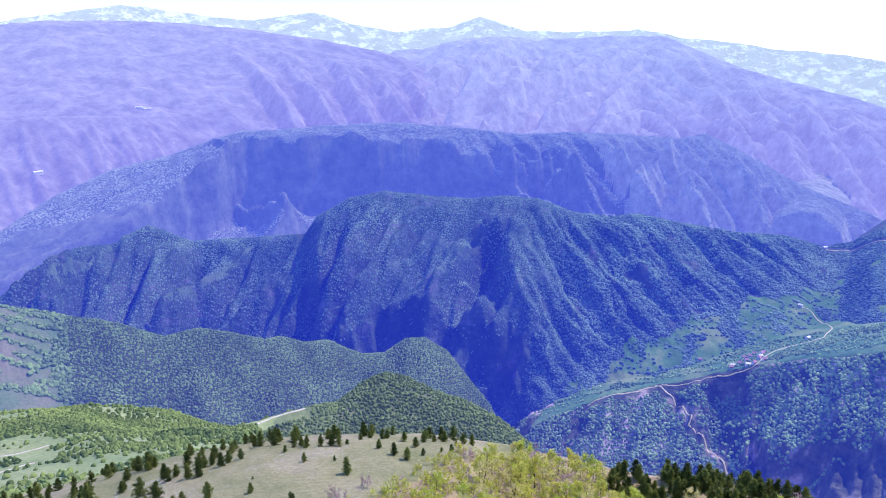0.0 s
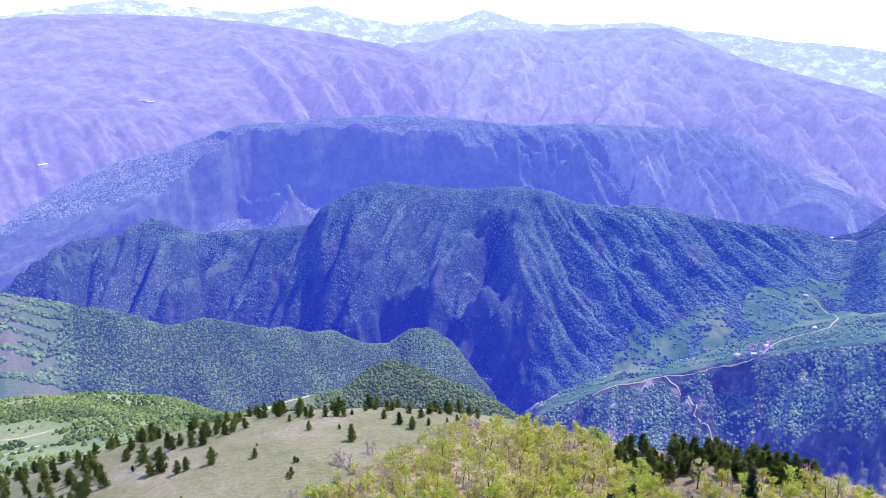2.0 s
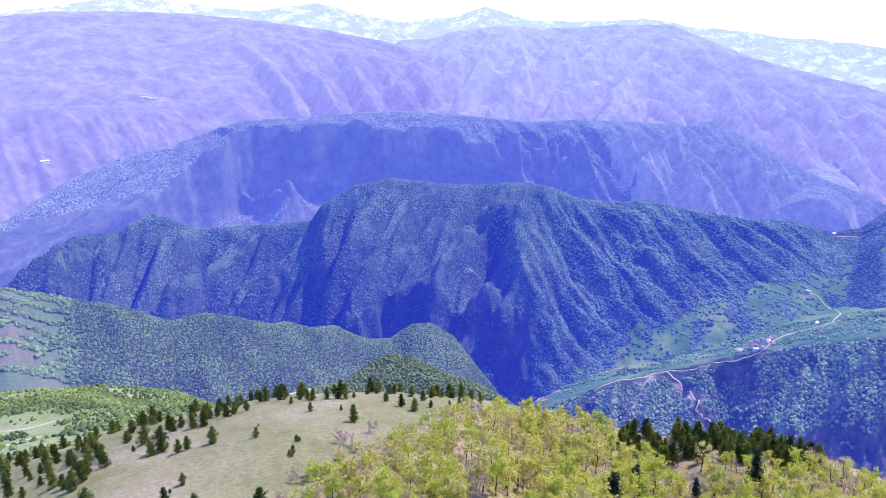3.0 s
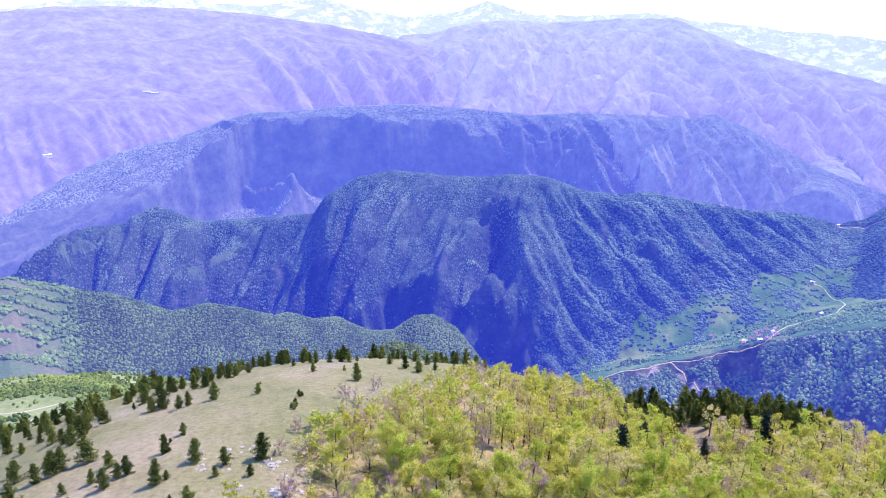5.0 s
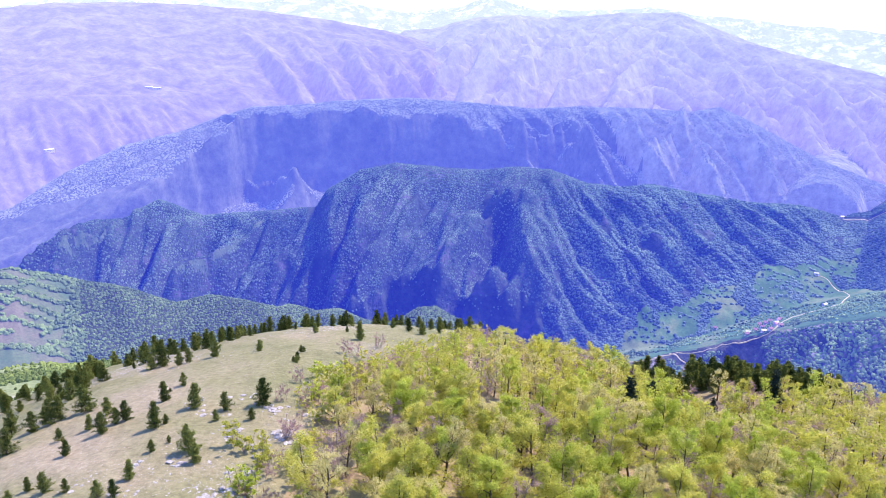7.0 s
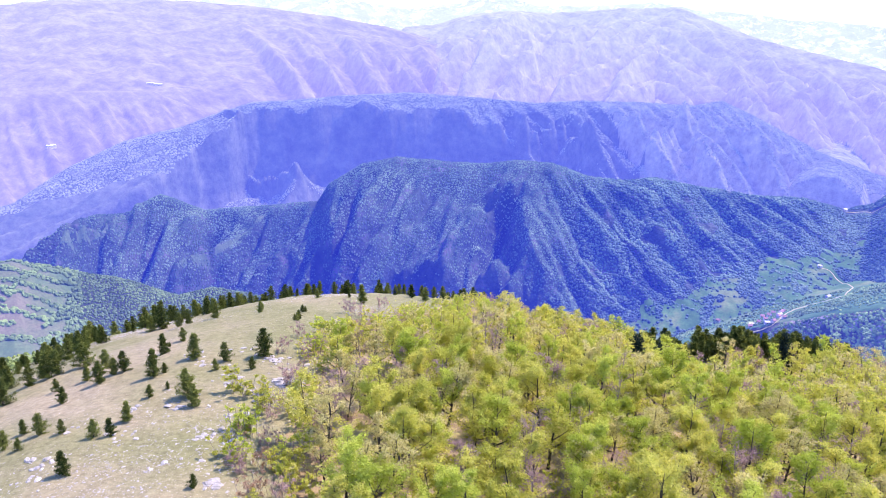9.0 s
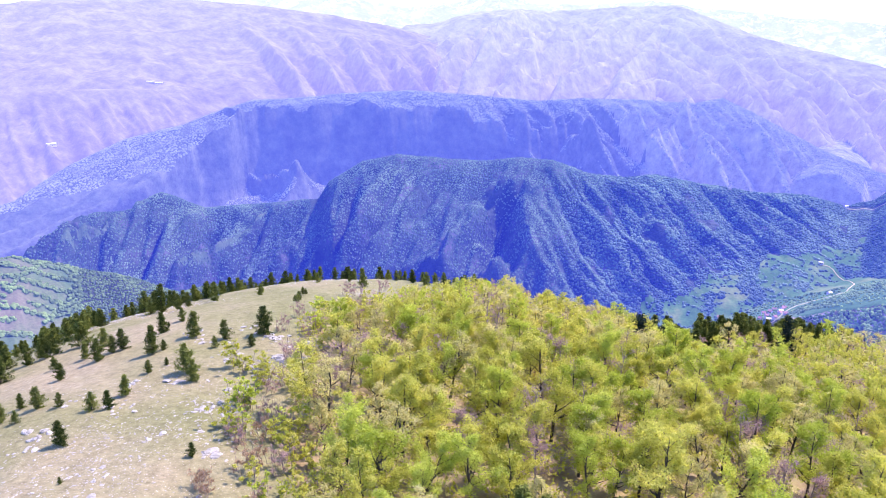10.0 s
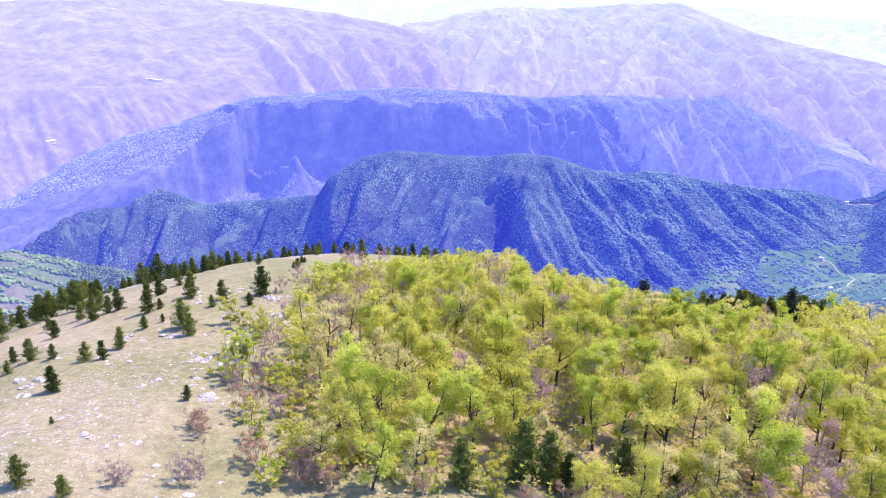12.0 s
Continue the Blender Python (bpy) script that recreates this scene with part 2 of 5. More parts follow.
HILL_Z = (
    (-78, -59, -44, -37, -37, -40, -46, -57, -80),
    (-83, -62, -46, -38, -39, -43, -50, -61, -86),
    (-86, -64, -48, -41, -43, -47, -54, -65, -92),
    (-89, -67, -51, -44, -46, -52, -59, -69, -97),
    (-92, -71, -57, -50.5, -51, -58, -66, -74, -100),
    (-99, -79, -67, -60, -60, -65, -74, -81, -104),
    (-110, -94, -82, -77, -76, -80, -87, -93, -124),
    (-133, -119, -110, -106, -105, -109, -118, -134, -172),
    (-166, -152, -143, -140, -140, -145, -160, -186, -225),
)


def hill_height(x, y, fine=True):
    x, y = np.asarray(x, float), np.asarray(y, float)
    gx, gy, gz = np.array(HILL_X, float), np.array(HILL_Y, float), np.array(HILL_Z, float)
    cx, cy = np.clip(x, gx[0], gx[-1]), np.clip(y, gy[0], gy[-1])
    i = np.clip(np.searchsorted(gx, cx) - 1, 0, len(gx) - 2)
    j = np.clip(np.searchsorted(gy, cy) - 1, 0, len(gy) - 2)
    u, v = (cx - gx[i]) / (gx[i + 1] - gx[i]), (cy - gy[j]) / (gy[j + 1] - gy[j])

    def cubic(p0, p1, p2, p3, t):
        return p1 + 0.5 * t * (p2 - p0 + t * (2 * p0 - 5 * p1 + 4 * p2 - p3 + t * (3 * (p1 - p2) + p3 - p0)))

    rows = []
    for dj in (-1, 0, 1, 2):
        jj = np.clip(j + dj, 0, len(gy) - 1)
        rows.append(cubic(*[gz[jj, np.clip(i + di, 0, len(gx) - 1)] for di in (-1, 0, 1, 2)], u))
    z = cubic(*rows, v)
    z = z - 0.55 * np.maximum(np.abs(x - cx) - 0, 0) - 0.62 * np.maximum(y - gy[-1], 0) - 0.12 * np.maximum(gy[0] - y, 0)
    # a shallow dip in which the wood's tallest trees stand
    dip = np.clip((x + 4) / 20, 0, 1) * np.clip((80 - x) / 25, 0, 1) * np.clip((y - 124) / 30, 0, 1) * np.clip((240 - y) / 28, 0, 1)
    z = z - 8.0 * dip * dip * (3 - 2 * dip)
    if fine:
        z = z + 0.5 * rough_land(x, y, 14, 3, 5) + 0.12 * wave(x, y, 1.7, 9)
    return z


# crest lines: bearing from the y axis in degrees (right is positive), distance, height
MID_HILL = [(-60, 900, -230), (-35.1, 985, -252), (-31.7, 995, -278), (-28.0, 1010, -303), (-24.5, 1055, -348), (-22.0, 1065, -347), (-19.9, 1080, -361),
            (-16.9, 1110, -390), (-16.0, 1120, -390), (-13.8, 1140, -411), (-12.0, 1160, -418), (-9.2, 1180, -451), (-7.3, 1190, -454),
            (-5.5, 1200, -435), (-4.1, 1205, -432), (-2.2, 1205, -455), (-0.7, 1200, -494), (1.5, 1190, -550), (4, 1180, -640), (9, 1150, -800)]
KNOLL = [(-40, 500, -330), (-24, 540, -275), (-21.3, 559, -256), (-19.0, 600, -264), (-14.8, 640, -275), (-11.1, 680, -289), (-9.2, 700, -280), (-7.3, 710, -273),
         (-5.4, 710, -279), (-3.0, 700, -289), (-0.1, 690, -296), (2.4, 680, -308), (5.3, 670, -330), (9, 640, -400), (15, 600, -600)]
SPUR = [(-2, 1120, -760), (5.2, 1170, -575), (9.3, 1200, -535), (11.5, 1215, -518), (15.0, 1258, -509), (18.7, 1262, -477), (21.9, 1255, -444), (24.5, 1235, -414),
        (27.3, 1200, -380), (30.3, 1165, -345), (45, 1050, -260)]
MAIN = [(-50, 1500, -520), (-34.9, 1600, -423), (-32.7, 1630, -384), (-30.1, 1660, -365), (-27.1, 1680, -359), (-25.0, 1700, -331), (-23.5, 1695, -348), (-22.0, 1690, -369),
        (-17.4, 1660, -360), (-13.5, 1620, -347), (-12.6, 1600, -305), (-10.0, 1590, -260), (-7.3, 1590, -245), (-3.8, 1590, -256), (-0.6, 1595, -260),
        (2.0, 1600, -253), (4.7, 1610, -258), (7.3, 1630, -288), (10.4, 1650, -299), (12.5, 1670, -293), (15.4, 1690, -309), (19.4, 1730, -328),
        (22.9, 1771, -334), (25.5, 1811, -358), (27.1, 1861, -346), (28.8, 1901, -294), (36, 1900, -220)]
SECOND = [(-50, 1800, -480), (-34.4, 1899, -363), (-30.7, 1999, -304), (-27.0, 2049, -256), (-23.1, 2079, -229), (-20.3, 2100, -196), (-17.9, 2120, -172),
          (-15.0, 2130, -170), (-11.2, 2150, -160), (-6.5, 2180, -155), (-3.9, 2200, -162), (-0.8, 2230, -172), (3.5, 2280, -190), (6.5, 2320, -185),
          (10.7, 2370, -189), (14.8, 2420, -198), (16.7, 2440, -183), (18.7, 2460, -222), (20.7, 2480, -267), (23.4, 2501, -330), (28.8, 2501, -407), (40, 2500, -450)]
FOOTHILLS = [(-60, 2500, -200), (-33.5, 2549, -173), (-31.5, 2559, -163), (-28.4, 2599, -166), (-24.8, 2639, -176), (-22.2, 2659, -232), (-20.3, 2680, -275), (-15.1, 2700, -372), (-8, 2700, -500)]
PLATEAU = [(-60, 3800, 60), (-32.8, 3899, 120), (-30.2, 3899, 147), (-26.8, 3919, 158), (-22.5, 3949, 157), (-17.9, 4000, 140), (-12.3, 4050, 94), (-8.6, 4080, 57),
           (-4.8, 4100, -12), (-3.1, 4100, -69), (-0.4, 4100, -276), (4, 4100, -600)]
MASSIF = [(-14, 4300, -300), (-6.5, 4300, 44), (-4.8, 4300, 53), (-1.0, 4300, 122), (1.9, 4300, 138), (4.0, 4280, 119), (8.1, 4260, 136), (13.3, 4250, 147),
          (15.3, 4220, 88), (18.0, 4150, 8), (21.8, 4101, -66), (25.4, 4051, -121), (27.7, 4001, -163), (45, 3900, -300)]
PEAKS = [(-60, 4749, 100), (-32.8, 4749, 157), (-29.5, 4749, 214), (-26.7, 4749, 246), (-25.5, 4749, 268), (-23.1, 4749, 245), (-21.3, 4749, 228), (-18.6, 4750, 213),
         (-16.7, 4750, 204), (-14.7, 4750, 234), (-12.3, 4750, 259), (-9.8, 4750, 198), (-6.5, 4750, 154), (-2.3, 4750, 194), (-0.2, 4750, 254), (1.0, 4750, 229),
         (3.2, 4750, 175), (6.1, 4750, 172), (11.3, 4750, 194), (14.1, 4750, 152), (17.5, 4750, 127), (21.5, 4751, 85), (23.3, 4751, 82), (27.2, 4751, 35), (60, 4750, 0)]


def ribs(x, y, size, lean, seed):
    """Ribs and ravines that run down a slope, 0..1."""
    s = x + lean * y + 0.25 * size * wave(x, y, size * 1.5, seed + 7)
    a = 1 - np.abs(wave(s, y / 6, size, seed))
    b = 1 - np.abs(wave(s + 0.3 * a * size, y / 4, size * 0.45, seed + 1))
    c = 1 - np.abs(wave(s, y / 2, size * 0.2, seed + 2))
    return (a + 0.5 * b + 0.25 * c) / 1.75


def slant_ribs(x, y, size, lean, seed, sharp=0.3):
    """Leaning ribs with a steep western and a gentle eastern side, of uneven height, 0..1."""
    s = (x + lean * y + 0.35 * size * wave(x, y, size * 1.6, seed + 3) + 0.10 * size * wave(x, y, size * 0.4, seed + 4)) / size
    s = s + 0.4 * wave(s * 1.0, 0 * s, 3.0, seed + 5)
    cell = np.floor(s)
    f = s - cell
    tall = 0.45 + 0.55 * lattice(cell, 0 * cell, seed)
    return tall * np.where(f < sharp, f / sharp, (1 - f) / (1 - sharp))


def crest(line, bearing):
    b, r, z = np.array(line, float).T
    return np.interp(bearing, b, r), np.interp(bearing, b, z)


def ridge(line, bearing, r, front, rear, soft=12.0):
    """Height of a ridge, and the level distance in front of its crest (negative behind)."""
    rc, zc = crest(line, bearing)
    d = rc - r
    fall = np.where(d > 0, front, rear) * d
    return zc + soft - np.sqrt(fall * fall + soft * soft), d


BLUFF = [(18, 2150, -560), (20.3, 2150, -480), (20.8, 2150, -435), (21.1, 2150, -410), (22.3, 2150, -361), (23.5, 2150, -339), (24.8, 2150, -344), (25.7, 2150, -365), (26.3, 2150, -388), (26.8, 2150, -428), (28.5, 2150, -560)]


def bluff(bearing, r):
    """A round bluff with a sheer shaded face, below the second ridge."""
    return ridge(BLUFF, bearing, r, 3.0, 0.05, 4)[0]


# side spurs of the main ridge: bearing and distance at the top, the same at the foot, height, half width
SIDE_SPURS = ((-25.0, 1701, -32.1, 1559, 60, 44), (-27.8, 1678, -32.9, 1601, 34, 30), (-17.2, 1647, -23.7, 1522, 63, 48), (-13.3, 1599, -18.6, 1508, 48, 42), (-6.9, 1572, -11.5, 1421, 50, 40),
              (-4.6, 1563, -10.4, 1356, 54, 42), (-0.6, 1567, -5.2, 1363, 48, 40), (2.7, 1433, -1.5, 1315, 71, 58), (1.6, 1569, 2.9, 1461, 38, 42), (4.7, 1596, 11.9, 1420, 34, 45),
              (8.2, 1627, 15.3, 1443, 28, 40), (12.1, 1660, 18.6, 1473, 20, 40), (-22.4, 1689, -26.1, 1525, 45, 36), (-9.5, 1580, -14.7, 1462, 48, 40))


# the same for the second ridge and the far ranges
SECOND_SPURS = ((-20.4, 2092, -16.8, 1960, 62, 30), (1.0, 2240, 4.5, 2010, 70, 40), (4.2, 2290, 8.0, 2020, 90, 45), (8.5, 2340, 12.5, 2060, 90, 50), (12.0, 2385, 16.2, 2080, 90, 50),
                (16.7, 2440, 21.5, 2120, 110, 60), (16.0, 2430, 13.4, 2200, 70, 40), (19.5, 2470, 24.5, 2200, 80, 50))
PLATEAU_SPURS = ((-9.0, 3850, -5.2, 3000, 120, 80), (-12.0, 3850, -8.2, 3000, 120, 85), (-6.3, 3950, -3.0, 3150, 110, 70), (-15.5, 3750, -11.6, 2950, 100, 85), (-19.0, 3700, -15.2, 2950, 90, 80), (-4.2, 4050, -1.0, 3400, 120, 60))
MASSIF_SPURS = ((3.6, 4200, -0.6, 3250, 250, 140), (6.6, 4050, 1.6, 3100, 130, 100), (9.5, 3950, 4.6, 3050, 120, 95), (12.5, 3950, 9.0, 3050, 110, 90), (14.5, 4000, 19.5, 3050, 130, 100),
                (17.7, 4000, 22.8, 3050, 130, 95), (21.0, 3950, 26.0, 3050, 120, 90), (24.5, 3950, 29.0, 3050, 110, 90), (0.8, 4150, -3.2, 3500, 110, 70))


def open_rib(x, y):
    """The grassy backs of two side spurs of the main ridge."""
    r, bearing = np.hypot(x, y), np.degrees(np.arctan2(x, y))
    grassy = np.zeros(np.shape(x), bool)
    for b0, r0, b1, r1, high, half in (SIDE_SPURS[0], SIDE_SPURS[2]):
        t = (r0 - r) / (r0 - r1)
        off = np.radians(bearing - (b0 + (b1 - b0) * t)) * r + 9 * wave(x, y, 50, 58) + 4 * wave(x, y, 18, 59)
        grassy |= (off > -5) & (off < 8 + 9 * wave(x, y, 28, 313)) & (t > 0.05) & (t < 1.3) & (wave(x, y, 15, 314) > -0.3)
    return grassy


def with_spurs(z, spurs, x, y, bearing, r, rag):
    """Side ridges that run down a slope from near its crest."""
    for b0, r0, b1, r1, high, half in spurs:
        t = (r0 - r) / (r0 - r1)
        off = np.radians(bearing - (b0 + (b1 - b0) * t)) * r + rag * wave(x, y, rag * 6, 58) + 0.4 * rag * wave(x, y, rag * 2, 59)
        z = z + high * np.maximum(1 - np.abs(off) / (half * np.where(off < 0, 0.55, 1.45)), 0) * np.clip(t * 1.15, 0, 1) * np.clip(2.0 - t, 0, 1)
    return z


def land(x, y):
    """Height of the ground and which form it belongs to."""
    r = np.hypot(x, y)
    bearing = np.degrees(np.arctan2(x, y))
    forms = []
    hill = hill_height(x, y)
    forms.append(hill)
    side = np.clip((bearing + 18) / 9, 0, 1)
    left = np.interp(r, [0, 250, 492, 740, 870, 1200, 1600, 2600, 5000], [-90, -118, -192, -290, -362, -520, -640, -640, -640])
    right = np.interp(r, [0, 250, 500, 900, 1150, 1300, 1400, 1800, 2600, 5000], [-140, -190, -420, -640, -680, -570, -520, -500, -640, -640])
    left = left - np.clip((bearing + 30) / 11, 0, 1.1) * np.interp(r, [250, 492, 740, 870], [0, 22, 55, 62])
    right = right - 170 * np.clip((9 - bearing) / 4, 0, 1) * np.clip((r - 880) / 200, 0, 1) * np.clip((1600 - r) / 200, 0, 1)
    floor = left * (1 - side) + right * side + 10 * rough_land(x, y, 140, 4, 21) * np.clip(r / 400 - 0.4, 0, 1)
    forms.append(floor)
    z, d = ridge(MID_HILL, bearing, r, 0.48, 0.9)
    forms.append(z + (24 * gullies(x + 0.4 * y, y * 0.5, 120, 31) - 17) * np.clip(d / 60, 0, 1) + 2 * rough_land(x, y, 40, 2, 33))
    z, d = ridge(KNOLL, bearing, r, 0.55, 0.8, 8)
    forms.append(z + (9 * gullies(x, y * 0.5, 80, 41) - 6) * np.clip(d / 40, 0, 1) + 1.5 * rough_land(x, y, 30, 2, 43))
    cliff = np.clip((bearing - 20) / 4, 0, 1)
    z, d = ridge(SPUR, bearing, r, 0.54 + 0.06 * cliff, 0.16, 5)
    forms.append(z + (28 * slant_ribs(x, y, 78, -0.5, 51, 0.5) + 14 * slant_ribs(x, y, 30, -0.45, 52, 0.5) + 12 * ribs(x, y, 26, -0.3, 55) - 28) * np.clip(d / 45, 0, 1) + 2 * rough_land(x, y, 30, 3, 53))
    sheer = np.interp(bearing + 1.1 * wave(x, y * 0.5, 34, 56) + 0.4 * wave(x, y, 11, 54), [18.8, 20.0, 21.4, 22.4, 23.8, 25.4, 27.5, 29.5], [0, 0.5, 0.5, 0.1, 0.9, 1.0, 0.8, 0.3])
    top = np.interp(bearing, [19, 21.5, 22.5, 24, 30], [14, 12, 110, 150, 120]) + 14 * wave(x, y * 0.3, 32, 57) + 6 * wave(x, y, 12, 58)
    forms[-1] = forms[-1] - sheer * 60 * np.clip((d - top) / 16, 0, 1)
    slope = np.interp(bearing, [-35, 2, 9, 15, 22, 28], [0.94, 0.92, 0.70, 0.56, 0.40, 0.26])
    z, d = ridge(MAIN, bearing, r, slope, 0.8)
    for b0, r0, b1, r1, high, half in SIDE_SPURS:
        t = (r0 - r) / (r0 - r1)
        off = np.radians(bearing - (b0 + (b1 - b0) * t)) * r
        off = off + 9 * wave(x, y, 50, 58) + 4 * wave(x, y, 18, 59)
        z = z + high * np.maximum(1 - np.abs(off) / (half * np.where(off < 0, 0.85, 1.4)), 0) * np.clip(t * 1.3 - 0.03, 0, 1) * (np.clip(2.4 - t * 1.2, 0, 1) if b1 < 5 else np.clip((1.0 - t) / 0.4, 0, 1))
    west = np.clip((6 - bearing) / 5, 0, 1)
    z = z + west * (46 * slant_ribs(1600 * np.radians(bearing), -d, 96, -0.68, 61, 0.42) + 20 * slant_ribs(1600 * np.radians(bearing), -d, 37, -0.6, 62, 0.42) + 10 * ribs(x, y, 30, -0.45, 65) - 42) * np.clip(d / 70, 0, 1)
    z = z + (1 - west) * (24 * slant_ribs(x, y, 84, 0.62, 161, 0.4) + 12 * slant_ribs(x, y, 33, 0.6, 162, 0.4) - 14) * np.clip(d / 60, 0, 1) * np.clip((26 - bearing) / 6, 0.15, 1) * np.clip((190 + 9.3 * (28 - bearing) - d) / 60, 0.12, 1)
    foot = 240 + 30 * wave(x, y * 0.3, 130, 66) + 30 * wave(x, y, 45, 67) + 14 * wave(x, y, 17, 69)
    wall = np.interp(bearing, [-40, -30, -22, -14, -9, 3, 6], [40, 40, 20, 45, 80, 70, 0])
    z = z - wall * np.clip((d - foot) / (22 + 45 * np.clip(wave(x, y * 0.2, 38, 68), 0, 1)), 0, 1)
    hollow = np.exp(-((bearing - 0.8) / 1.5) ** 2)
    z = z - hollow * 45 * np.clip((d - 60) / 18, 0, 1) * np.clip((210 - d) / 40, 0, 1)
    forms.append(z + 5 * rough_land(x, y, 60, 3, 63) * np.clip(np.abs(d) / 30, 0.25, 1) - 2.0 * np.maximum(1235 - r, 0))
    slope = np.interp(bearing, [-35, -20, -17, -2, 4, 20], [0.34, 0.40, 0.50, 0.50, 0.55, 0.5])
    z, d = ridge(SECOND, bearing, r, slope, 0.7)
    scarp = np.interp(bearing + 0.9 * wave(x, y, 90, 79) + 0.004 * (d - 60), [-26.5, -24.6, -17.6, -3, 0, 6, 8], [0.0, 0.8, 1.0, 1.0, 0.55, 0.45, 0])
    brow = np.interp(bearing, [-26, -24.2, -22, -20, -18.6, -17.2], [290, 235, 150, 120, 60, 75]) + 40 * np.clip((bearing + 12) / 6, 0, 1) + 34 * wave(x, y * 0.2, 130, 76) + 14 * wave(x, y, 40, 77) - 45 * np.exp(-((bearing + 17) / 1.6) ** 2)
    z = z - scarp * 190 * np.clip((d - brow) / 26, 0, 1)
    pyramid = np.radians(bearing - (-14.5 - 0.008 * (d - 160))) * r
    z = z + 120 * np.exp(-np.abs(pyramid / np.where(pyramid < 0, 70, 45)) ** 1.3) * np.clip((d - 110) / 90, 0, 1) * scarp
    east = np.clip((bearing + 4) / 5, 0, 1)
    z = z + east * (62 * slant_ribs(x, y, 120, 0.75, 71, 0.45) + 34 * slant_ribs(x, y, 48, 0.7, 75, 0.45) + 14 * ribs(x, y, 40, 0.6, 74) - 62) * np.clip(d / 110, 0, 1)
    z = z + (1 - east) * (20 * slant_ribs(x, y, 70, -0.6, 78) + 12 * ribs(x, y, 40, -0.3, 70) - 14) * np.clip(d / 80, 0, 1)
    z = with_spurs(z, SECOND_SPURS, x, y, bearing, r, 9)
    z = np.maximum(z, bluff(bearing, r))
    shut = 2.0 * np.maximum(crest(MAIN, bearing)[0] + 90 - r, 0)
    forms.append(z + 5 * rough_land(x, y, 70, 3, 73) * np.clip(np.abs(d) / 40, 0.3, 1) - shut)
    z, d = ridge(FOOTHILLS, bearing, r, 0.5, 0.5)
    forms.append(z + (30 * slant_ribs(x, y, 110, 0.9, 81, 0.5) + 16 * slant_ribs(x, y, 48, 0.8, 83, 0.5) - 28) * np.clip(d / 120, 0, 1) - shut)
    z, d = ridge(PLATEAU, bearing, r, 0.33, 0.8, 20)
    z = with_spurs(z, PLATEAU_SPURS, x, y, bearing, r, 22)
    forms.append(z + (40 * ribs(x, y, 280, 0.5, 91) + 66 * slant_ribs(x, y, 150, 0.75, 95, 0.55) + 30 * slant_ribs(x, y, 60, 0.7, 96, 0.55) - 80) * np.clip((d - 250) / 350, 0.06, 1) * np.clip((bearing + 18) / 8, 0.10, 1) + 16 * rough_land(x, y, 160, 4, 93) * np.clip(d / 100, 0.2, 1) - shut)
    z, d = ridge(MASSIF, bearing, r, 0.36, 0.8, 20)
    z = with_spurs(z, MASSIF_SPURS, x, y, bearing, r, 22)
    forms.append(z + (40 * ribs(x, y, 330, -0.5, 101) + np.where(bearing < 12, 80 * slant_ribs(x, y, 150, -0.8, 105, 0.4) + 34 * slant_ribs(x, y, 62, -0.75, 106, 0.4), 70 * slant_ribs(x, y, 150, 0.8, 107, 0.5) + 30 * slant_ribs(x, y, 62, 0.75, 108, 0.5)) - 80) * np.clip((d - 120) / 350, 0.08, 1) + 16 * rough_land(x, y, 160, 4, 103) * np.clip(d / 100, 0.2, 1) - shut)
    z, d = ridge(PEAKS, bearing, r, 0.55, 0.6, 10)
    forms.append(z + 14 * rough_land(x, y, 120, 4, 113) * np.clip(np.abs(d) / 40, 0.35, 1))
    stack = np.array(forms)
    which = stack.argmax(axis=0)
    return stack.max(axis=0), which


# western edge of the beech wood on the hill, north to south
WOOD_EDGE = [(-24, 156), (-30, 144), (-35, 133), (-35, 122), (-32, 112), (-32, 103), (-31, 86), (-27, 74), (-23, 65), (-17, 58)]


def in_wood(x, y):
    """How far inside the wood's western edge a place lies."""
    ex, ey = np.array(WOOD_EDGE[::-1], float).T
    edge = np.where(np.asarray(y) < 156, np.interp(y, ey, ex), -24 + (np.asarray(y) - 156) * 0.5)
    return np.asarray(x) - edge


def spread(*pieces):
    """Distances from (start, end, step) pieces."""
    return np.concatenate([np.arange(a, b, s) for a, b, s in pieces])


BEARINGS = np.concatenate([np.arange(-180, -60, 6), np.arange(-60, -40, 1.5), np.arange(-40, 36, 0.14), np.arange(36, 60, 1.5), np.arange(60, 180, 6), [180]])
RINGS = np.concatenate([[0.0], spread((4, 40, 6), (40, 130, 2.2), (130, 250, 3.0), (250, 420, 10), (420, 620, 7), (620, 725, 3.5), (725, 850, 12), (850, 1215, 4.5), (1215, 1290, 3.0),
                                      (1290, 1560, 4.5), (1560, 1640, 3.5), (1640, 1920, 7), (1920, 2120, 8), (2120, 2500, 6), (2500, 2720, 10), (2720, 4320, 13), (4320, 4640, 40), (4640, 4800, 10)), [4860.0]])
GB, GR = np.meshgrid(np.radians(BEARINGS), RINGS)
GX, GY = GR * np.sin(GB), GR * np.cos(GB)
GZ, GW = land(GX, GY)
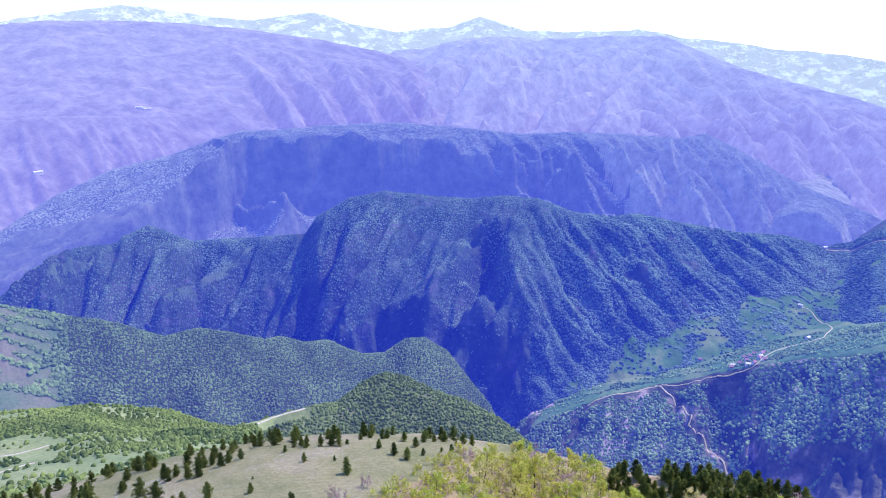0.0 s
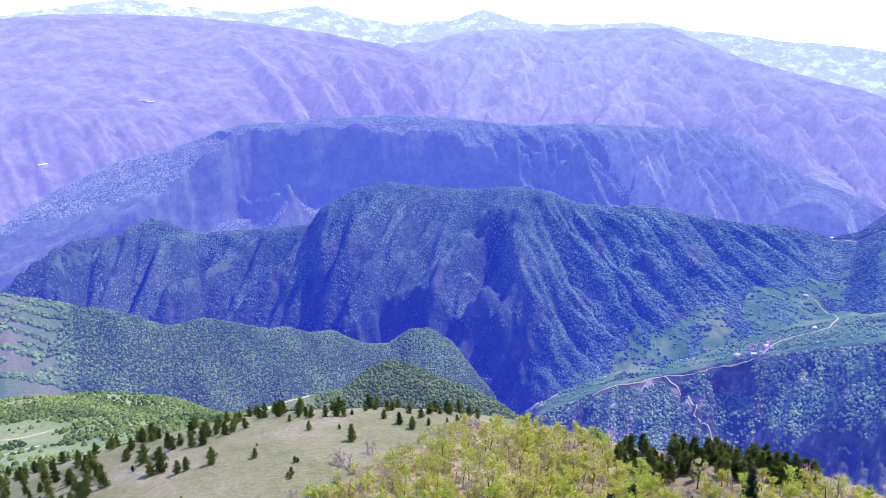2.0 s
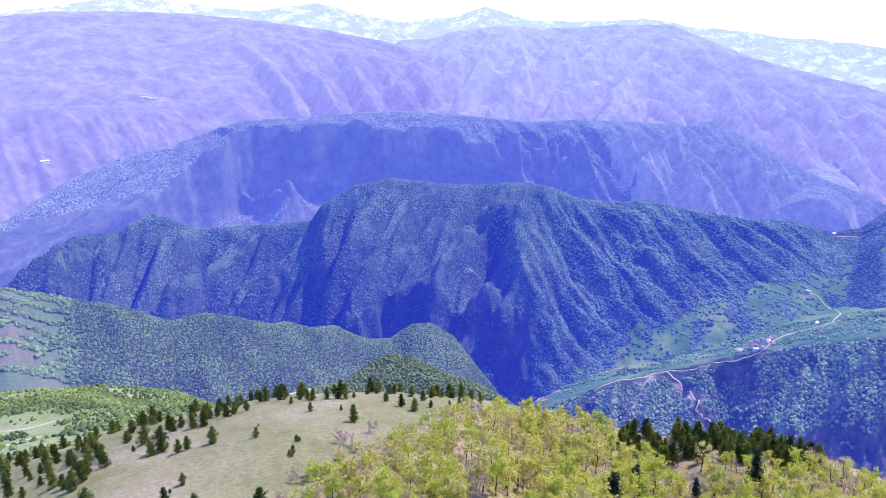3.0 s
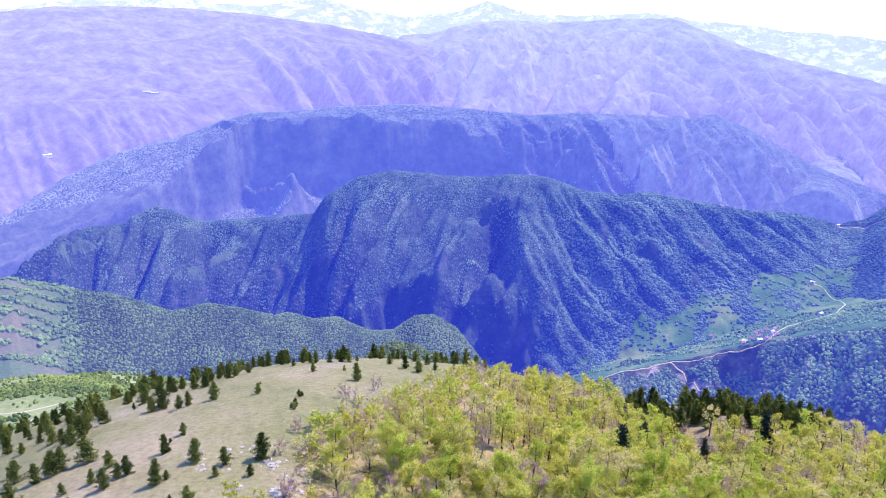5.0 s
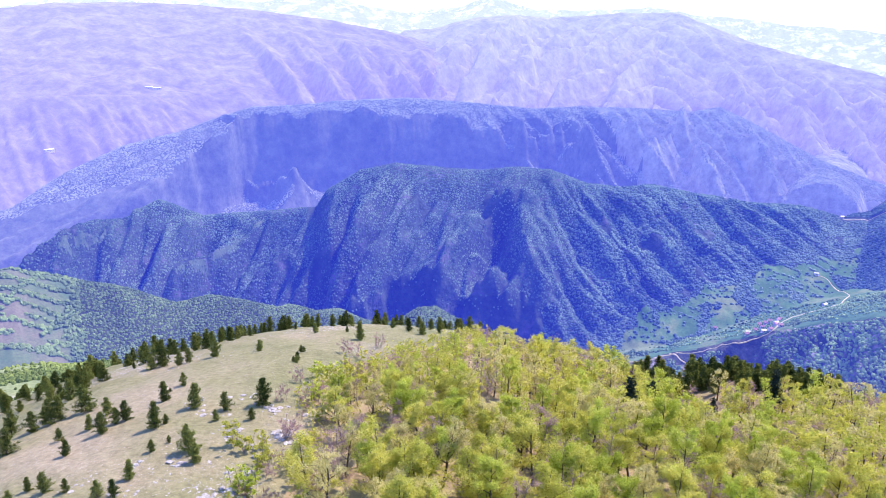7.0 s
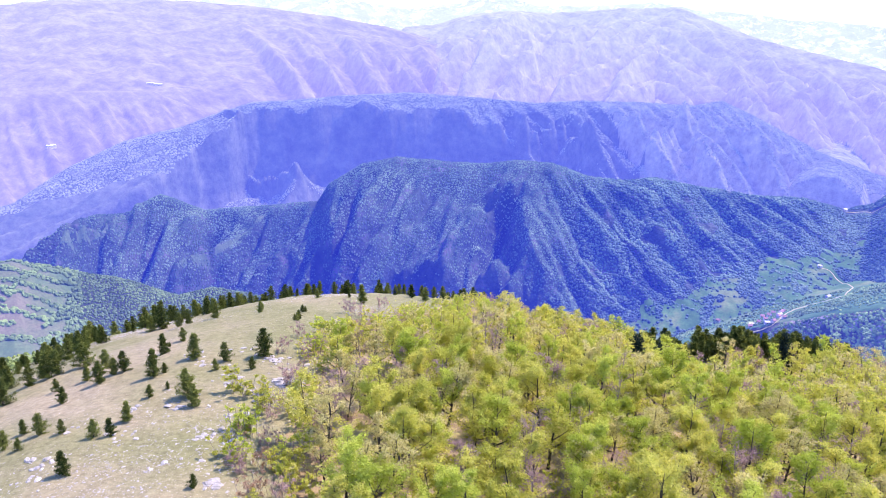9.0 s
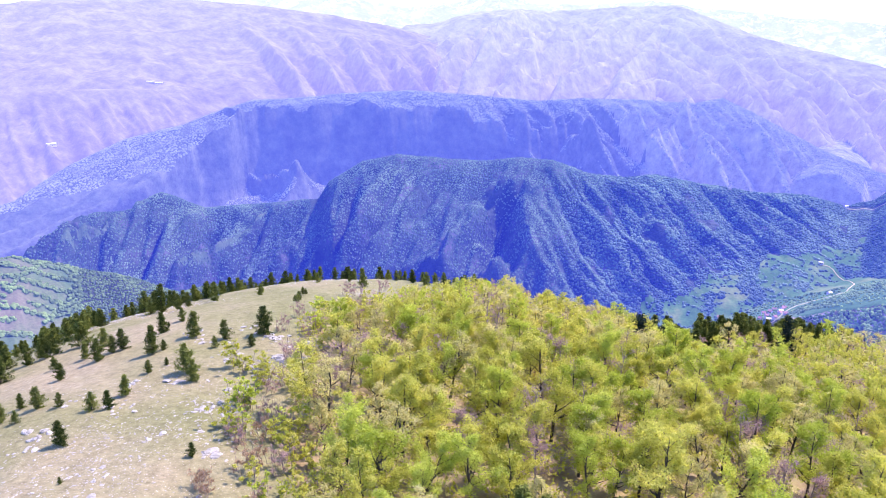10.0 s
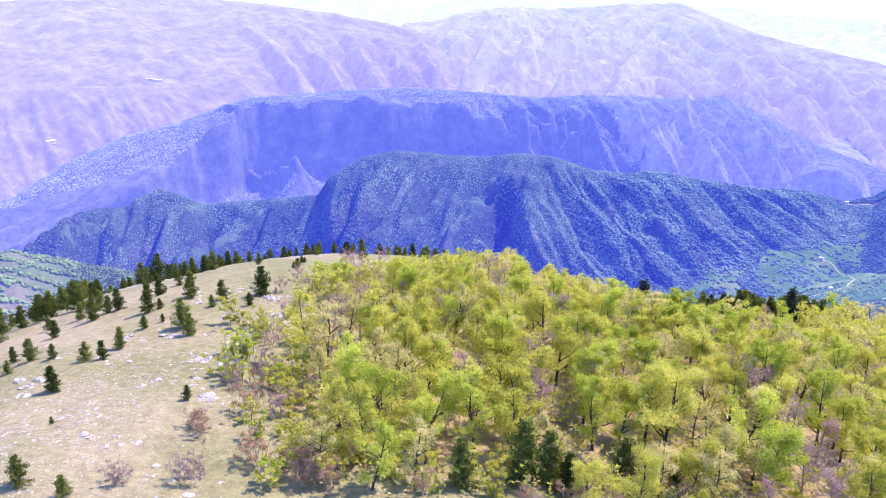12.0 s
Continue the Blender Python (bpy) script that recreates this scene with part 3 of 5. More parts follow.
LAND = (
    ("ground", "dry limestone pasture on a rounded hilltop", "hill", PASTURE),
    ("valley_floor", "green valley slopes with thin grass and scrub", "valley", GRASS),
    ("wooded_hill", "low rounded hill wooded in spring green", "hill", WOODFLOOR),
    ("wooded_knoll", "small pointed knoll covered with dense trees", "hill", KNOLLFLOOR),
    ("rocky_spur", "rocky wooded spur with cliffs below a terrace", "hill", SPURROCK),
    ("main_ridge", "steep wooded mountain ridge in blue haze with shaded cliffs", "mountain", ROCKWOOD),
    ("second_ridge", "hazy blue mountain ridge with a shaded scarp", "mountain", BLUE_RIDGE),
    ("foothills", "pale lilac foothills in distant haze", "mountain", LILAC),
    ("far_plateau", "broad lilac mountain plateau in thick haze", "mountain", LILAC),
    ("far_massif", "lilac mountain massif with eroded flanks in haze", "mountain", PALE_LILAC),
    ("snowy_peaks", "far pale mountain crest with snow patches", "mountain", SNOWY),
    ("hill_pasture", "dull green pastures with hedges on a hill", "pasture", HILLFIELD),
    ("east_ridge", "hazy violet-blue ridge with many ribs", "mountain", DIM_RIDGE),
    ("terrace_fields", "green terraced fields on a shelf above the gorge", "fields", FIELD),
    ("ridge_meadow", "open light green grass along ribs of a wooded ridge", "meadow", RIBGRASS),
    ("wood_floor", "brown leaf litter on the floor of a beech wood", "forest floor", LITTER),
)


def build_land():
    n, m = GX.shape
    verts = np.stack([GX, GY, GZ], -1).reshape(-1, 3)
    idx = np.arange(n * m).reshape(n, m)
    quads = np.stack([idx[:-1, :-1], idx[:-1, 1:], idx[1:, 1:], idx[1:, :-1]], -1).reshape(-1, 4)[:, ::-1]
    owner = GW[1:, :-1].reshape(-1)
    cx, cy = GX[1:, :-1].reshape(-1), GY[1:, :-1].reshape(-1)
    wooded = (owner == 0) & (in_wood(cx, cy) + 2 * wave(cx, cy, 6, 77) > 4) & (cy > 66 + 3 * wave(cx, cy, 5, 78)) & (cx > -45) & (cy < 262)
    owner = np.where(wooded, len(LAND) - 1, owner)
    cb, cr = np.degrees(np.arctan2(cx, cy)), np.hypot(cx, cy)
    back_of_spur = (owner == 4) & (cr > crest(SPUR, cb)[0] - 3)
    foot_of_ridge = (owner == 5) & (cr > 1200) & (cb > 10 + 3 * wave(cx, cy, 60, 87)) & (cb < 34) & (crest(MAIN, cb)[0] - cr > 160 + 9.3 * (28 - cb) + 40 * wave(cx, cy, 90, 79) + 25 * wave(cx, cy, 25, 80))
    owner = np.where((back_of_spur | foot_of_ridge | ((owner == 1) & (cb > 8) & (cr > 1200))) & (cb > 6 + 2 * wave(cx, cy, 60, 88)), len(LAND) - 3, owner)
    owner = np.where((owner == 1) & (cb > -8) & (cr > 800) & (cb < 12), 5, owner)
    owner = np.where((owner == 3) & (cb < -17.5 + 1.5 * wave(cx, cy, 30, 91)), 1, owner)
    # eastern end of the second ridge gets a paler painted haze
    fade = cb + 1.2 * wave(cx + 0.5 * cy, cy * 0.3, 90, 89) + 0.5 * wave(cx, cy, 20, 90) + 0.012 * (cr - 2300) > 8
    owner = np.where((owner == 6) & fade, len(LAND) - 4, owner)
    owner = np.where((owner == 2) & (cb < -31.3 + 0.7 * wave(cx, cy, 30, 303)), len(LAND) - 5, owner)
    owner = np.where((owner == 5) & open_rib(cx, cy), len(LAND) - 2, owner)
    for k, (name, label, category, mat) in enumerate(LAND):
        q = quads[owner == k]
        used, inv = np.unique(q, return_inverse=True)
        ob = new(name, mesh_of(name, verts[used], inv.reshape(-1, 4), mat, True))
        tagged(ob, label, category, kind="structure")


build_land()


# ---- roads, as places along them ----
ROADS = {
    "spur": [(323, 1208), (342, 1181), (358, 1150), (363, 1125), (362, 1113), (352, 1106), (373, 1095), (384, 1066), (396, 1056), (397, 1040), (400, 1020)],
    "terrace": [(202, 1176), (262, 1189), (323, 1208), (366, 1192), (409, 1180), (448, 1163), (474, 1154), (492, 1188), (549, 1217), (580, 1200), (612, 1232), (667, 1314), (665, 1399), (638, 1405)],
    "saddle": [(770, 1630), (781, 1622), (817, 1611), (850, 1560), (880, 1520)],
    "knoll": [(-196, 550), (-190, 567), (-182, 590), (-172, 610), (-164, 619), (-157, 633)],
    "valley": [(-330, 398), (-305, 412), (-292, 426), (-284, 436)],
    "lower_valley": [(-290, 360), (-273, 370), (-269, 379), (-262, 386)],
}


def along(points, step):
    """Even places along a rounded line through the points."""
    p = np.array(points, float)
    for _ in range(2):
        q = np.empty((2 * len(p), 2))
        q[0], q[-1] = p[0], p[-1]
        q[1:-1:2], q[2:-1:2] = 0.75 * p[:-1] + 0.25 * p[1:], 0.25 * p[:-1] + 0.75 * p[1:]
        p = q
    s = np.concatenate([[0], np.cumsum(np.hypot(*np.diff(p, axis=0).T))])
    t = np.linspace(0, s[-1], max(2, int(s[-1] / step)))
    return np.stack([np.interp(t, s, p[:, 0]), np.interp(t, s, p[:, 1])], -1)


ROAD_DOTS = np.concatenate([along(p, 5.0) for p in ROADS.values()])


def off_road(x, y, gap=6.5):
    near = np.zeros(len(x), bool)
    for px, py in ROAD_DOTS:
        near |= (np.abs(x - px) < gap) & (np.abs(y - py) < gap * 1.6)
    return ~near


# ---- woods on the hills and ridges, seen from far off ----
def unit_cap(sides, rings):
    """A unit crown: a rounded dome of a few rings, open below."""
    v = [(0.08, 0.0, 1.0)]
    for j, (rad, z) in enumerate(rings):
        v += [(rad * math.cos((k + 0.5 * j) * 2 * math.pi / sides), rad * math.sin((k + 0.5 * j) * 2 * math.pi / sides), z) for k in range(sides)]
    faces = [(0, 1 + k, 1 + (k + 1) % sides) for k in range(sides)]
    for j in range(len(rings) - 1):
        o, p = 1 + j * sides, 1 + (j + 1) * sides
        for k in range(sides):
            n = (k + 1) % sides
            faces += [(o + k, p + k, o + n), (o + n, p + k, p + n)]
    return np.array(v), np.array(faces)


CAP_V, CAP_F = unit_cap(5, ((0.68, 0.72), (1.0, 0.15), (0.8, -0.4)))
STONE_V, STONE_F = unit_cap(3, ((0.85, 0.5), (1.0, -0.4)))


def crowns(name, label, mat, x, y, size, tall=1.15, seed=1, lean=0.6):
    """One mesh of many far tree crowns standing on the land."""
    rng = np.random.default_rng(seed)
    z, _ = land(x, y)
    n = len(x)
    turn = rng.uniform(0, 6.28, n)
    c, s = np.cos(turn)[:, None], np.sin(turn)[:, None]
    v = CAP_V[None] * rng.uniform(0.74, 1.24, (n, len(CAP_V), 1))
    vx, vy = v[..., 0] * c - v[..., 1] * s, v[..., 0] * s + v[..., 1] * c
    up = size * tall * rng.uniform(0.85, 1.25, n)
    # the wood's surface follows the slope: crowns lean half way towards it
    e = 4.0
    nx, ny = lean * (land(x - e, y)[0] - land(x + e, y)[0]) / (2 * e), lean * (land(x, y - e)[0] - land(x, y + e)[0]) / (2 * e)
    long = np.sqrt(nx * nx + ny * ny + 1)
    nrm = np.stack([nx / long, ny / long, 1 / long], -1)
    side = np.stack([nrm[:, 2], np.zeros(n), -nrm[:, 0]], -1)
    side /= np.linalg.norm(side, axis=1)[:, None]
    fore = np.cross(nrm, side)
    h = 0.2 * up[:, None] + v[..., 2] * up[:, None]
    out = (np.stack([x, y, z], -1)[:, None] + (vx * size[:, None])[..., None] * side[:, None] + (vy * size[:, None])[..., None] * fore[:, None] + h[..., None] * nrm[:, None])
    faces = CAP_F[None] + (np.arange(n) * len(CAP_V))[:, None, None]
    ob = new(name, mesh_of(name, out.reshape(-1, 3), faces.reshape(-1, 3), mat, False))
    tagged(ob, label, "trees", kind="stuff")
    return ob


def scatter(form, b0, b1, r0, r1, step, seed, keep=None, steepest=9.0):
    """Jittered places on one form of the land, leaving out what is too steep or cleared."""
    rng = np.random.default_rng(seed)
    rr = np.arange(r0, r1, step)
    xs, ys = [], []
    for r in rr:
        bb = np.arange(b0, b1, math.degrees(step / r))
        bb = np.radians(bb + rng.uniform(-0.5, 0.5, len(bb)) * math.degrees(step / r))
        q = r + rng.uniform(-0.5, 0.5, len(bb)) * step
        xs.append(q * np.sin(bb)), ys.append(q * np.cos(bb))
    x, y = np.concatenate(xs), np.concatenate(ys)
    z, w = land(x, y)
    zx, _ = land(x + 3, y)
    zy, _ = land(x, y + 3)
    slope = np.hypot(zx - z, zy - z) / 3
    ok = (w == form) & (slope < steepest * rng.uniform(0.8, 1.2, len(x)))
    if keep is not None:
        ok &= keep(x, y, rng)
    ok &= off_road(x, y)
    return x[ok], y[ok], rng


def behind_crest(line, extra):
    return lambda x, y, rng: np.hypot(x, y) < crest(line, np.degrees(np.arctan2(x, y)))[0] + extra


def grassy_corner(x, y, rng):
    """The mid hill: woods but for fields with hedges at its western end."""
    b = np.degrees(np.arctan2(x, y))
    r = np.hypot(x, y)
    row = np.mod(r + 12 * wave(x, y, 60, 301), 19) < 7
    cross = np.mod(np.radians(b) * r + 9 * wave(x, y, 40, 304), 52) < 5
    hedge = ((row | cross) & (wave(x, y, 22, 302) > -0.55)) | ((np.abs(b + 31.6 - 0.7 * wave(x, y, 30, 303)) < 0.45)) | (rough_land(x, y, 40, 2, 312) > 0.75)
    return behind_crest(MID_HILL, 20)(x, y, rng) & ((b > -31.3 + 0.7 * wave(x, y, 30, 303)) | hedge)


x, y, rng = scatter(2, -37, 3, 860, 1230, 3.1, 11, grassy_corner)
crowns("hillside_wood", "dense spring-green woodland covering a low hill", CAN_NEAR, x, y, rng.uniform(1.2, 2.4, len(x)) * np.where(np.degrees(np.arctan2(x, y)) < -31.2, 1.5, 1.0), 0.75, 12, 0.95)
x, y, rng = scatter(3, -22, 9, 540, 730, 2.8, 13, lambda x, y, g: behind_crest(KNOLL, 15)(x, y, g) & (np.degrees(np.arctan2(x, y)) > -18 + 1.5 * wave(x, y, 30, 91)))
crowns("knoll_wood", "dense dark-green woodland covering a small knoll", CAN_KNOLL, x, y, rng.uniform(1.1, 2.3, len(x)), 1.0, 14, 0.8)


def spur_woods(x, y, rng):
    b = np.degrees(np.arctan2(x, y))
    d = crest(SPUR, b)[0] - np.hypot(x, y)
    return (d > 6) & (rough_land(x, y, 60, 3, 305) + rng.uniform(-0.4, 0.4, len(x)) > -0.75 - 0.3 * (b > 23))


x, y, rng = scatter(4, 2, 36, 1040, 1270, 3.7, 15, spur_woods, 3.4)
crowns("spur_wood", "scattered hazy green trees among the rocks of a spur", CAN_SPUR, x, y, rng.uniform(1.4, 3.2, len(x)), 1.0, 16)


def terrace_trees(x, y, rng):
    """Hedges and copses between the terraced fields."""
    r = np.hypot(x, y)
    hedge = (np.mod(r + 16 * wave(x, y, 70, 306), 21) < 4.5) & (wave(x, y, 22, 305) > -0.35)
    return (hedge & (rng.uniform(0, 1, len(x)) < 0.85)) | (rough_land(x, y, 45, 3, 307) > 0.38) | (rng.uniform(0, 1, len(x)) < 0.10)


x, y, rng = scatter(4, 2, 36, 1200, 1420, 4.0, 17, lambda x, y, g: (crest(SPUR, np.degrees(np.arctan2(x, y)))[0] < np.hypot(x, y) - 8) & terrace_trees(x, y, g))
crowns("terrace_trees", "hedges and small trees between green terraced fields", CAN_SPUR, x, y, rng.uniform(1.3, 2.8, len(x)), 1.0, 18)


def main_woods(x, y, rng):
    b, r = np.degrees(np.arctan2(x, y)), np.hypot(x, y)
    d = crest(MAIN, b)[0] - r
    field = (b > 10.5 + 3 * wave(x, y, 60, 87)) & (d > 160 + 9.3 * (28 - b) + 40 * wave(x, y, 90, 79) + 25 * wave(x, y, 25, 80)) & (b < 27)
    foot = 240 + 30 * wave(x, y * 0.3, 130, 66) + 30 * wave(x, y, 45, 67) + 14 * wave(x, y, 17, 69)
    face = (d > foot - 2) & (d < foot + 55) & (b > -14) & (b < 4.5) & (rng.uniform(0, 1, len(x)) < 0.85)
    return (d > -25) & ~face & (~open_rib(x, y) | (rng.uniform(0, 1, len(x)) < 0.22)) & (~field | terrace_trees(x, y, rng)) & (wave(x, y, 35, 308) > -0.75)


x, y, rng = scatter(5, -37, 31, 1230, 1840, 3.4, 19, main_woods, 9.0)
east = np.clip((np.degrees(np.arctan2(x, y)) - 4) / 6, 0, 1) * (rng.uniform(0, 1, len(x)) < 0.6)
crowns("ridge_wood", "dense green woodland in blue haze on a steep mountain ridge", CAN_MID, x, y, rng.uniform(1.3, 2.6, len(x)) * (1 + 0.45 * east), 0.38 + 0.32 * east, 20, 1.0)
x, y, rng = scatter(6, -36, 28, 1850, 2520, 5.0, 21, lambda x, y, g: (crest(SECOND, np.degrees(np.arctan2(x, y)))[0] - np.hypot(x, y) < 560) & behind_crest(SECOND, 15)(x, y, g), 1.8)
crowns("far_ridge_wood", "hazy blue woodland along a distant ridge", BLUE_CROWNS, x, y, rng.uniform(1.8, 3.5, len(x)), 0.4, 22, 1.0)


def valley_copses(x, y, g):
    return wave(x, y, 70, 309) + 0.7 * wave(x, y, 24, 310) + g.normal(0, 0.35, len(x)) > -0.05


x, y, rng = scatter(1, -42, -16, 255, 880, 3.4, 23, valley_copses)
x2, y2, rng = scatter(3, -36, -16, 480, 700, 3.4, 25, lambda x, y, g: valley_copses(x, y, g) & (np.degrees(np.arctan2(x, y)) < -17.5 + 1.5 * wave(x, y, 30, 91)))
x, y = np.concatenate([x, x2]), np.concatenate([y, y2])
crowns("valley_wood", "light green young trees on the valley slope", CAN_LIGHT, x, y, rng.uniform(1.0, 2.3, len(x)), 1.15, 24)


# ---- trees near by ----
class Sketch:
    """Gathers tubes and leaf blades for one mesh."""

    def __init__(self, seed):
        self.rng = np.random.default_rng(seed)
        self.v, self.q, self.t, self.n = [], [], [], 0

    def tube(self, path, radii, sides=5):
        path, radii = np.asarray(path, float), np.asarray(radii, float)
        ring = np.arange(sides) * 2 * math.pi / sides
        for k, (p, r) in enumerate(zip(path, radii)):
            d = path[min(k + 1, len(path) - 1)] - path[max(k - 1, 0)]
            d = d / (np.linalg.norm(d) + 1e-9)
            a = np.cross(d, (0.31, 0.95, 0.1) if abs(d[2]) > 0.8 else (0, 0, 1))
            a = a / np.linalg.norm(a)
            b = np.cross(d, a)
            self.v.append(p + r * (np.cos(ring)[:, None] * a + np.sin(ring)[:, None] * b))
        for k in range(len(path) - 1):
            o = self.n + k * sides
            for s in range(sides):
                t = (s + 1) % sides
                self.q.append((o + s, o + t, o + sides + t, o + sides + s))
        self.n += len(path) * sides

    def blades(self, centres, size, flat=0.5, long=1.3, slim=1.0):
        """Small leaf sprays: one bent blade at each centre, turned at random."""
        n = len(centres)
        if not n:
            return
        g = self.rng
        up = g.normal(0, 1, (n, 3))
        up[:, 2] = np.abs(up[:, 2]) + flat
        up /= np.linalg.norm(up, axis=1)[:, None]
        side = np.cross(up, g.normal(0, 1, (n, 3)))
        side /= np.linalg.norm(side, axis=1)[:, None] + 1e-9
        fore = np.cross(up, side)
        s = size * g.uniform(0.65, 1.35, n)[:, None]
        c = np.asarray(centres)
        tri = np.stack([c - fore * s * long * 0.6 - side * s * 0.45 * slim, c - fore * s * long * 0.35 + side * s * 0.6 * slim, c + fore * s * long * 0.75], 1)
        self.v.append(tri.reshape(-1, 3))
        self.t += [tuple(i) for i in self.n + np.arange(n * 3).reshape(n, 3)]
        self.n += n * 3

    def mesh(self, name, mat):
        return mesh_of(name, np.concatenate(self.v), np.array(self.q or self.t), mat)


def limb(g, start, direction, length, curve_up, steps=4, wobble=0.12):
    pts, d = [np.array(start, float)], np.array(direction, float)
    for _ in range(steps):
        d = d + np.array([0, 0, curve_up]) + g.normal(0, wobble, 3)
        d /= np.linalg.norm(d)
        pts.append(pts[-1] + d * length / steps)
    return np.array(pts)


def broadleaf(name, seed, leaf_mat, height=9.0, width=3.2, blades=900, blade=0.30, bark=BARK, low=0.28, stems=1, limbs=9, twigs=4, fine=1.0):
    """A spring tree: forked tapering trunk, limbs and twigs, and loose sprays of leaves."""
    wood, leaf = Sketch(seed), Sketch(seed + 500)
    g = wood.rng
    tips = []
    for stem in range(stems):
        lean = g.normal(0, 0.10 if stems == 1 else 0.20, 2)
        base = np.array([*(g.normal(0, 0.12 * (stems - 1) + 0.01, 2)), -0.5])
        top = height * g.uniform(0.78, 0.92)
        trunk = limb(g, base, (lean[0], lean[1], 1), top + 0.5, 0.10, 7, 0.07)
        r0 = 0.017 * height + 0.03 if stems == 1 else 0.006 * height + 0.008
        wood.tube(trunk, np.linspace(r0, 0.02, len(trunk)), 6 if stems == 1 else 3)
        for k in range(max(3, limbs // stems)):
            f = low + (0.95 - low) * (k + g.uniform(0, 0.8)) / max(3, limbs // stems)
            f = min(f, 0.97)
            i = f * (len(trunk) - 1)
            p = trunk[int(i)] + (i - int(i)) * (trunk[min(int(i) + 1, len(trunk) - 1)] - trunk[int(i)])
            a = g.uniform(0, 6.28)
            reach = width * (1.05 - 0.72 * max(0, f - 0.35) / 0.65) * g.uniform(0.7, 1.15)
            branch = limb(g, p, (math.cos(a), math.sin(a), g.uniform(0.3, 0.9)), reach, 0.12)
            rb = r0 * 0.5 * (1.1 - f)
            wood.tube(branch, np.linspace(rb + 0.015, 0.012, len(branch)), 4 if stems == 1 else 3)
            for t in range(twigs):
                j = g.integers(1, len(branch))
                d = branch[j] - branch[j - 1] + g.normal(0, 0.45, 3) * np.linalg.norm(branch[j] - branch[j - 1])
                twig = limb(g, branch[j], d / (np.linalg.norm(d) + 1e-9), reach * g.uniform(0.3, 0.6), 0.10, 2)
                wood.tube(twig[[0, 2]], (0.024, 0.008), 3)
                tips += [twig[0] * 0.4 + twig[1] * 0.6, twig[1], twig[2], (twig[1] + twig[2]) / 2]
            tips += [branch[-1], branch[-2]]
        tips.append(trunk[-1])
    tips = np.array(tips)
    if blades:
        pick = g.integers(0, len(tips), blades)
        spread_by = g.normal(0, 1, (blades, 3)) * np.array([0.30, 0.30, 0.15]) * (width / 3.2) ** 0.5
        leaf.blades(tips[pick] + spread_by * (1.0 if stems == 1 else 0.75), blade, 0.7, 1.3 if fine == 1 else 2.6, fine)
    ob = new(name)
    trunk_ob = new("trunk", wood.mesh("trunk", bark))
    trunk_ob.parent = ob
    if blades:
        crown_ob = new("crown", leaf.mesh("crown", leaf_mat))
        crown_ob.parent = ob
    return ob


def pine(name, seed, height=5.0, width=1.5, mat=NEEDLES, whorls=9, blades=620, blade=0.30, bare=0.08):
    """A young pine: straight trunk, whorls of rising branches, tufts of needles, ragged outline."""
    wood, leaf = Sketch(seed), Sketch(seed + 500)
    g = wood.rng
    trunk = limb(g, (0, 0, -0.3), (0, 0, 1), height * 0.97 + 0.3, 0.2, 6, 0.03)
    wood.tube(trunk, np.linspace(0.022 * height + 0.02, 0.012, len(trunk)), 6)
    spots = []
    for k in range(whorls):
        f = bare + (0.97 - bare) * (k + g.uniform(-0.2, 0.3)) / (whorls - 1)
        f = min(max(f, 0.05), 0.98)
        i = f * (len(trunk) - 1)
        p = trunk[int(i)] + (i - int(i)) * (trunk[min(int(i) + 1, len(trunk) - 1)] - trunk[int(i)])
        reach = width * (1 - f) ** 0.75 * g.uniform(0.75, 1.2) + 0.12
        if f < 0.22:
            reach *= 0.8
        n = 5 if f < 0.8 else 3
        for b in range(n):
            a = b * 6.28 / n + g.uniform(-0.5, 0.5) + k
            br = limb(g, p, (math.cos(a), math.sin(a), g.uniform(0.0, 0.45)), reach * g.uniform(0.55, 1.15), 0.12, 1, 0.10)
            wood.tube(br, np.linspace(0.03, 0.01, len(br)), 3)
            for q in np.linspace(0.25, 1.0, 5):
                j = q * (len(br) - 1)
                spots.append(br[int(j)] + (j - int(j)) * (br[min(int(j) + 1, len(br) - 1)] - br[int(j)]))
    spots.append(trunk[-1])
    spots = np.array(spots)
    pick = g.integers(0, len(spots), blades)
    leaf.blades(spots[pick] + g.normal(0, 1, (blades, 3)) * np.array([0.20, 0.20, 0.15]) * (height / 5) ** 0.6, blade, 0.1, 1.9, 0.55)
    ob = new(name)
    for part_name, data in (("trunk", wood.mesh("trunk", BARK_DARK)), ("crown", leaf.mesh("crown", mat))):
        part = new(part_name, data)
        part.parent = ob
    return ob


def plant(ob, x, y, size=1.0, turn=None, sink=0.0, rng=random):
    z = float(land(np.array([x]), np.array([y]))[0][0])
    m = pose(x, y, z - sink, 0, 0, rng.uniform(0, 360) if turn is None else turn)
    made = copy_thing(ob, m)
    made.scale = (size, size, size * rng.uniform(0.93, 1.08))
    return made


def park(ob):
    """Take a pattern tree out of the scene once it has been copied."""
    for o in (*ob.children_recursive, ob):
        bpy.data.objects.remove(o)


chance = random.Random(7)

